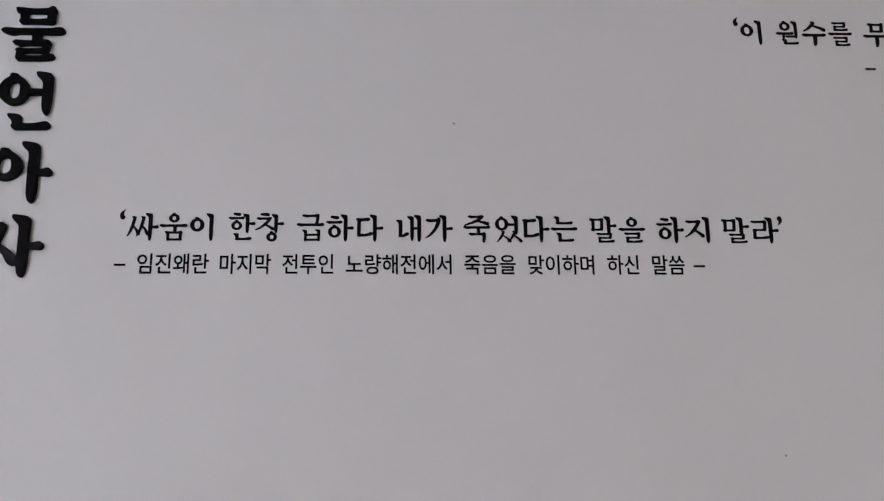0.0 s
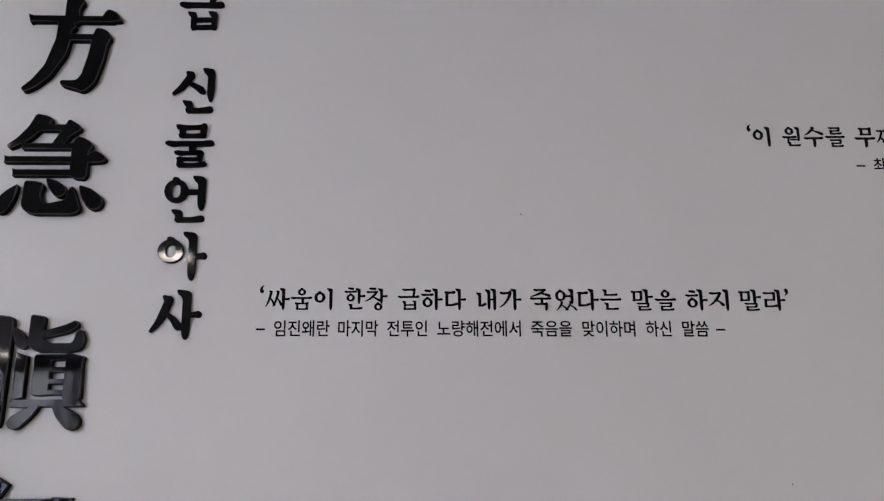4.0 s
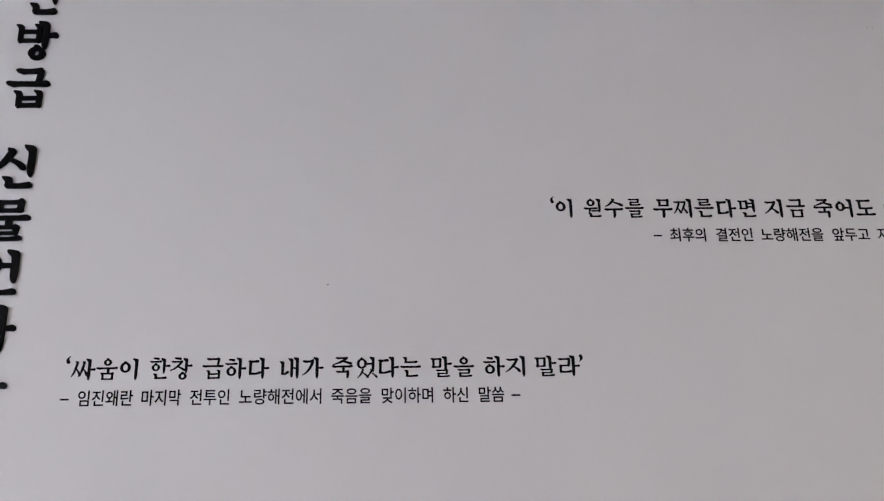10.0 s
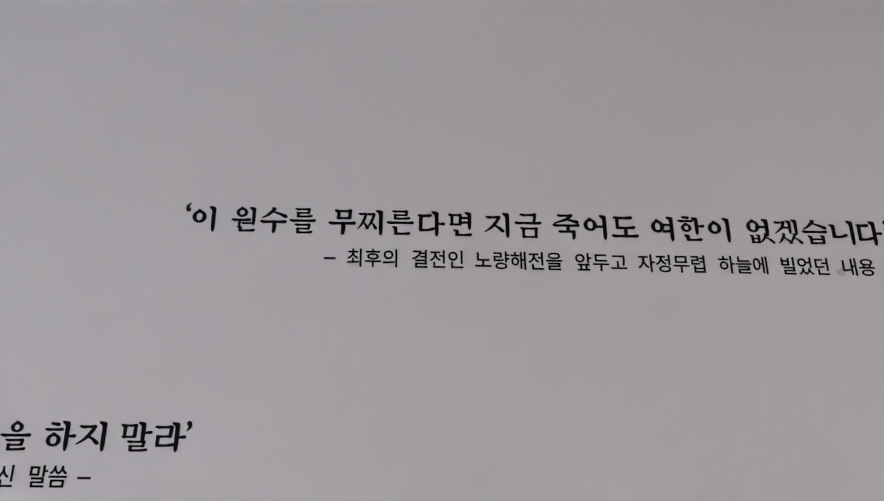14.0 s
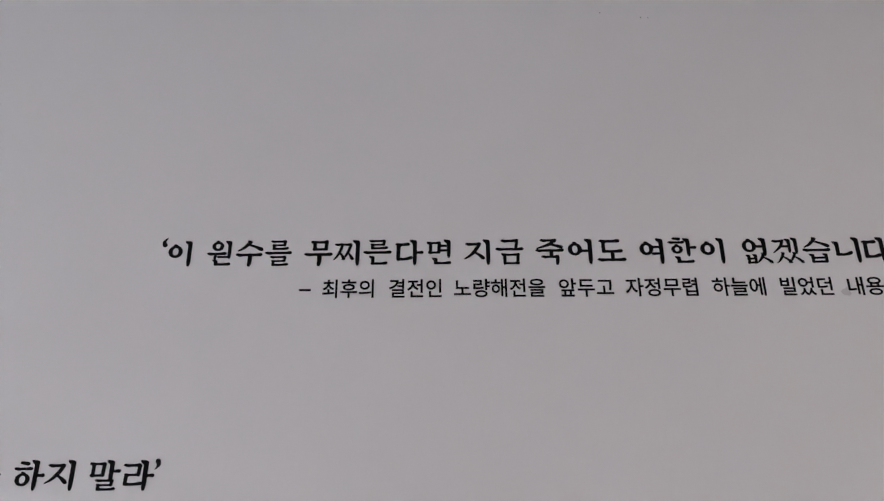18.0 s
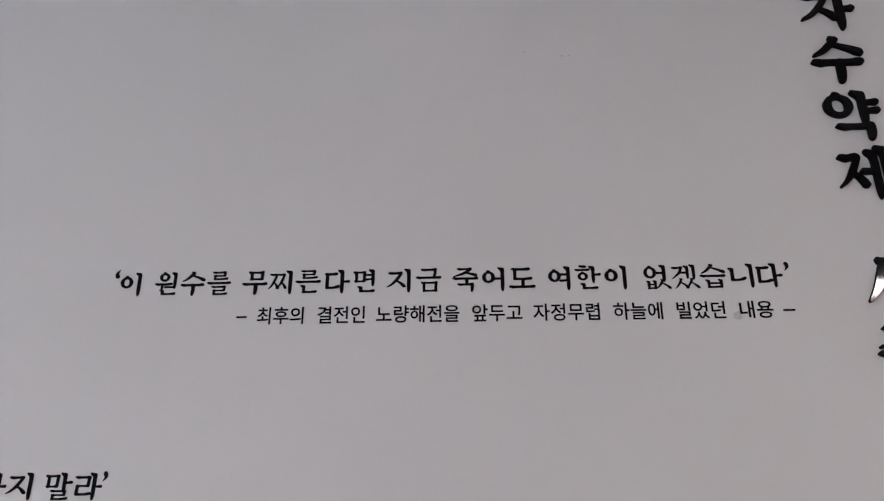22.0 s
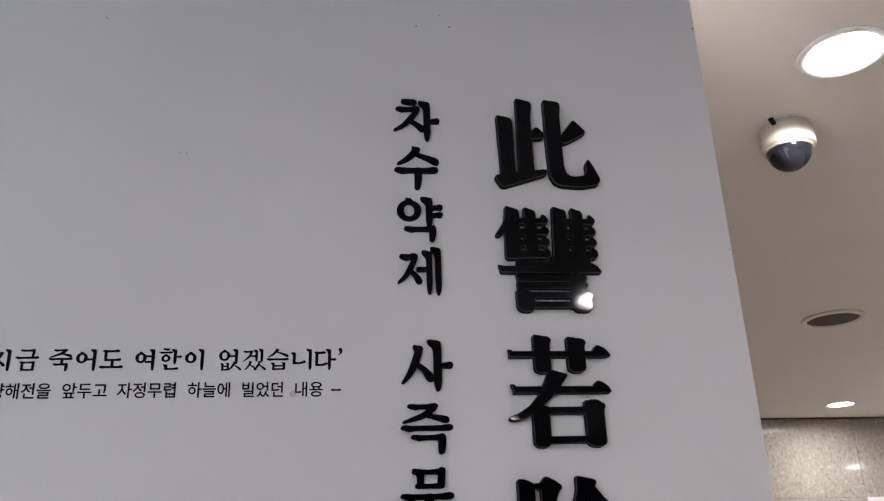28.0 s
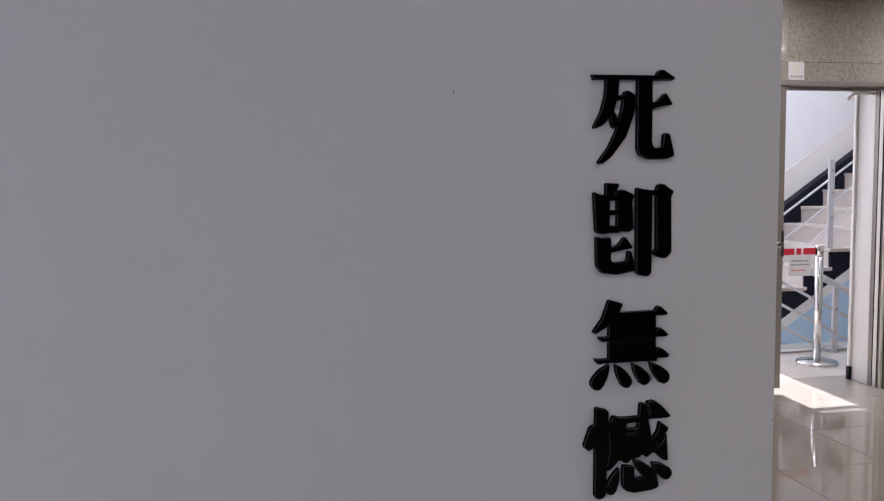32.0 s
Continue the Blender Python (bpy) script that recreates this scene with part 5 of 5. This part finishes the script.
def vinyl_line(name, words, z0, high, label, brushed, tilt=0.0):
    """A line of flat vinyl lettering, one part a character; each word has its start and its end, or the starts of its characters."""
    start = words[0][1]
    t = thing(name, label, "lettering", at=(start, WALL_Y, z0))
    t.rotation_euler = (0, radians(tilt), 0)
    for body, *at in words:
        if not brushed or len(body) == 1:
            em = (at[1] - at[0]) / len(body)
            at = [at[0] + i * em for i in range(len(body))]
        else:
            em = (at[-1] - at[0]) / (len(body) - 1)
        for c, x in zip(body, at):
            x -= start
            if c == "–":
                vs, ts = [(x, 0.40 * high), (x + em, 0.40 * high), (x + em, 0.51 * high), (x, 0.51 * high)], [(0, 1, 2), (0, 2, 3)]
            elif c in "‘’":
                turn = 1 if c == "’" else -1
                cx, cy = x + em / 2, high * 0.90
                vs, ts = union_flat(brush((cx, cy + turn * 0.06 * high, 0.17 * high), (cx + turn * 0.03 * high, cy - turn * 0.06 * high, 0.12 * high), (cx - turn * 0.07 * high, cy - turn * 0.21 * high, 0.02 * high)))
            elif brushed:
                vs, ts = union_flat(syllable(c, 0.144))
                vs = [(x + vx * em, vz * high) for vx, vz in vs]
            else:
                vs, ts = font_flat(c, 0.012)
                vs = [(x + vx * em / 0.92, (vz + 0.10) * high / 0.92) for vx, vz in vs]
            ob = new("character", outline_solid("character", vs, ts, 0.0006, 0.0001, (VINYL, VINYL)))
            ob.parent = t
    return t


QUOTE = "black vinyl Korean quotation in brush style letters on the wall"
CAPTION = "thin black vinyl Korean caption under the quotation"
vinyl_line("quote_line", (("‘", -0.2257, -0.2217), ("싸움이", -0.2188, -0.1916, -0.1657), ("한창", -0.1306, -0.1049), ("급하다", -0.0693, -0.0428, -0.0155), ("내가", 0.0212, 0.0485), ("죽었다는", 0.0834, 0.1127, 0.1390, 0.1656),
                          ("말을", 0.2027, 0.2303), ("하지", 0.2668, 0.2952), ("말라", 0.3305, 0.3594), ("’", 0.3863, 0.3913)), 1.8650, 0.0262, QUOTE, True, 0.4)
vinyl_line("quote_caption", (("–", -0.2287, -0.2187), ("임진왜란", -0.2097, -0.1457), ("마지막", -0.1377, -0.0907), ("전투인", -0.0817, -0.0337), ("노량해전에서", -0.0247, 0.0743), ("죽음을", 0.0833, 0.1323),
                             ("맞이하며", 0.1423, 0.2073), ("하신", 0.2173, 0.2493), ("말씀", 0.2593, 0.2923), ("–", 0.3003, 0.3113)), 1.8347, 0.0185, CAPTION, False, 0.42)
vinyl_line("quote_line", (("‘", 0.366, 0.370), ("이", 0.3704, 0.3985), ("원수를", 0.4091, 0.4359, 0.4638), ("무찌른다면", 0.5011, 0.5300, 0.5573, 0.5877, 0.6171), ("지금", 0.6544, 0.6833), ("죽어도", 0.7213, 0.7518, 0.7800),
                          ("여한이", 0.8203, 0.8484, 0.8779), ("없겠습니다", 0.9187, 0.9486, 0.9763, 1.0055, 1.0342), ("’", 1.064, 1.069)), 2.0678, 0.0272, QUOTE, True)
vinyl_line("quote_caption", (("–", 0.499, 0.510), ("최후의", 0.520, 0.571), ("결전인", 0.582, 0.634), ("노량해전을", 0.643, 0.730), ("앞두고", 0.741, 0.794), ("자정무렵", 0.804, 0.874),
                             ("하늘에", 0.885, 0.937), ("빌었던", 0.948, 1.000), ("내용", 1.011, 1.047), ("–", 1.056, 1.068)), 2.0348, 0.0185, CAPTION, False)


# ---- scuffs and specks on the wall ----
def speck(x, z, r, seed, mat=SCUFF, stretch=1.0, turn=0.0, label="tiny grey scuff mark on the white wall"):
    rng = random.Random(seed)
    n = 9
    pts = []
    for k in range(n):
        a = 2 * math.pi * k / n
        q = r * rng.uniform(0.6, 1.2)
        u, v = q * stretch * math.cos(a), q * math.sin(a)
        pts.append((u * math.cos(turn) - v * math.sin(turn), u * math.sin(turn) + v * math.cos(turn)))
    vs, ts = union_flat([pts])
    ob = new("scuff_mark", outline_solid("scuff_mark", vs, ts, 0.0003, 0.00005, (mat, mat)))
    ob.location = (x, WALL_Y, z)
    return tagged(ob, label, "scuff mark", "scuff marks on the wall")


for i, (x, z, r, stretch, turn) in enumerate((
        (1.205, 2.604, 0.0014, 1.0, 0), (1.171, 2.583, 0.0012, 1.6, 0.3), (1.220, 2.584, 0.0013, 1.8, -0.2), (0.735, 2.575, 0.0008, 6.0, -0.7),
        (-0.503, 2.557, 0.0018, 1.2, 1.0), (-0.170, 2.512, 0.0009, 2.5, 0.0), (-0.131, 2.511, 0.0018, 1.3, 0.5), (0.852, 2.364, 0.0011, 1.0, 0), (0.860, 2.364, 0.0008, 1.0, 0), (0.808, 2.371, 0.0007, 1.0, 0),
        (0.369, 1.665, 0.0013, 0.8, 0), (0.078, 1.980, 0.0010, 1.6, -0.4), (1.060, 1.622, 0.0010, 5.0, 1.3), (0.907, 1.274, 0.0010, 1.2, 0), (1.152, 1.118, 0.0010, 1.3, 0.5), (1.061, 1.645, 0.0007, 2.0, 1.4))):
    speck(x, z, r, i, stretch=stretch, turn=turn)
speck(1.010, 2.0385, 0.0055, 40, GLUE, 0.7, 0.4, "faint grey glue smudge on the white wall")
speck(1.448, 1.858, 0.0016, 41, GLUE, 1.0, 0.0, "faint brownish speck on the white wall")
for i, (z, r) in enumerate(((2.655, 0.0016), (2.60, 0.0020), (2.235, 0.0012), (1.52, 0.0012), (1.09, 0.0014))):
    speck(EDGE - 0.0025, z, r, 60 + i, SCUFF, 0.8, 1.5, "small chip at the painted wall edge")


# ---- stone panels and floor tiles, last ----
def tile_mesh(name, w, d, h, mat, bevel=0.0015):
    return mesh_of(name, box(0, w, 0, d, 0, h, bevel), mat)


wall_far = bpy.data.objects["wall_far"]
joints = [1.76, 2.575, 3.39, 4.214, 5.032, 5.84, 6.66, 7.2]
for (xa, xb), (za, zb) in [((a, b), r) for a, b in zip(joints, joints[1:]) for r in ((0.0, 0.75), (0.75, 1.45), (1.45, 2.1345), (2.1345, 2.262), (2.262, CEIL - 0.006))]:
    if xa > 5.0 and za == 2.1345:
        continue
    if zb <= 2.1345 and xb > DOOR_L and xa < DOOR_R:
        if xa < DOOR_L - 0.1:
            xb = DOOR_L - 0.052
        elif xb > DOOR_R + 0.2:
            xa = DOOR_R + 0.052
        else:
            continue
    if xa > 5.0 and zb == 2.1345:
        zb = 2.262
    ob = new("granite_panel", mesh_of("granite_panel", box(xa + 0.0012, xb - 0.0012, FAR_Y, FAR_Y + 0.0195, za + 0.0012, zb - 0.0012, 0.001), STONE))
    ob.parent = wall_far
floor = bpy.data.objects["floor"]
TILE = 0.6
shared = mesh_of("floor_tile", box(0.0015, TILE - 0.0015, 0.0015, TILE - 0.0015, -0.02, 0.0, 0.001), FLOOR_STONE)
# tiles past the door take the paler stone with daylight in its colour
shared_lit = mesh_of("floor_tile", box(0.0015, TILE - 0.0015, 0.0015, TILE - 0.0015, -0.02, 0.0, 0.001), LIT_FLOOR)
for i in range(11):
    for j in range(12):
        ob = new("floor_tile", shared if j < 10 else shared_lit)
        ob.parent = floor
        ob.location = (0.9 + TILE * i, -0.78 + TILE * j, 0)
b = bmesh.new()
for i in range(-12, 11):
    for j in range(-11, 0):
        x, y = 0.9 + TILE * i, -0.78 + TILE * j
        if x > LEFT_X and y > BACK_Y - 0.3:
            box(x + 0.0015, x + TILE - 0.0015, y + 0.0015, y + TILE - 0.0015, -0.02, 0.0, bm=b)
for i in range(-12, 0):
    for j in range(0, 10):
        x, y = 0.9 + TILE * i, -0.78 + TILE * j
        if x > LEFT_X:
            box(x + 0.0015, x + TILE - 0.0015, y + 0.0015, y + TILE - 0.0015, -0.02, 0.0, bm=b)
ob = part("far_floor_tiles", b, FLOOR_STONE, floor)
tagged(ob, kind="stuff")
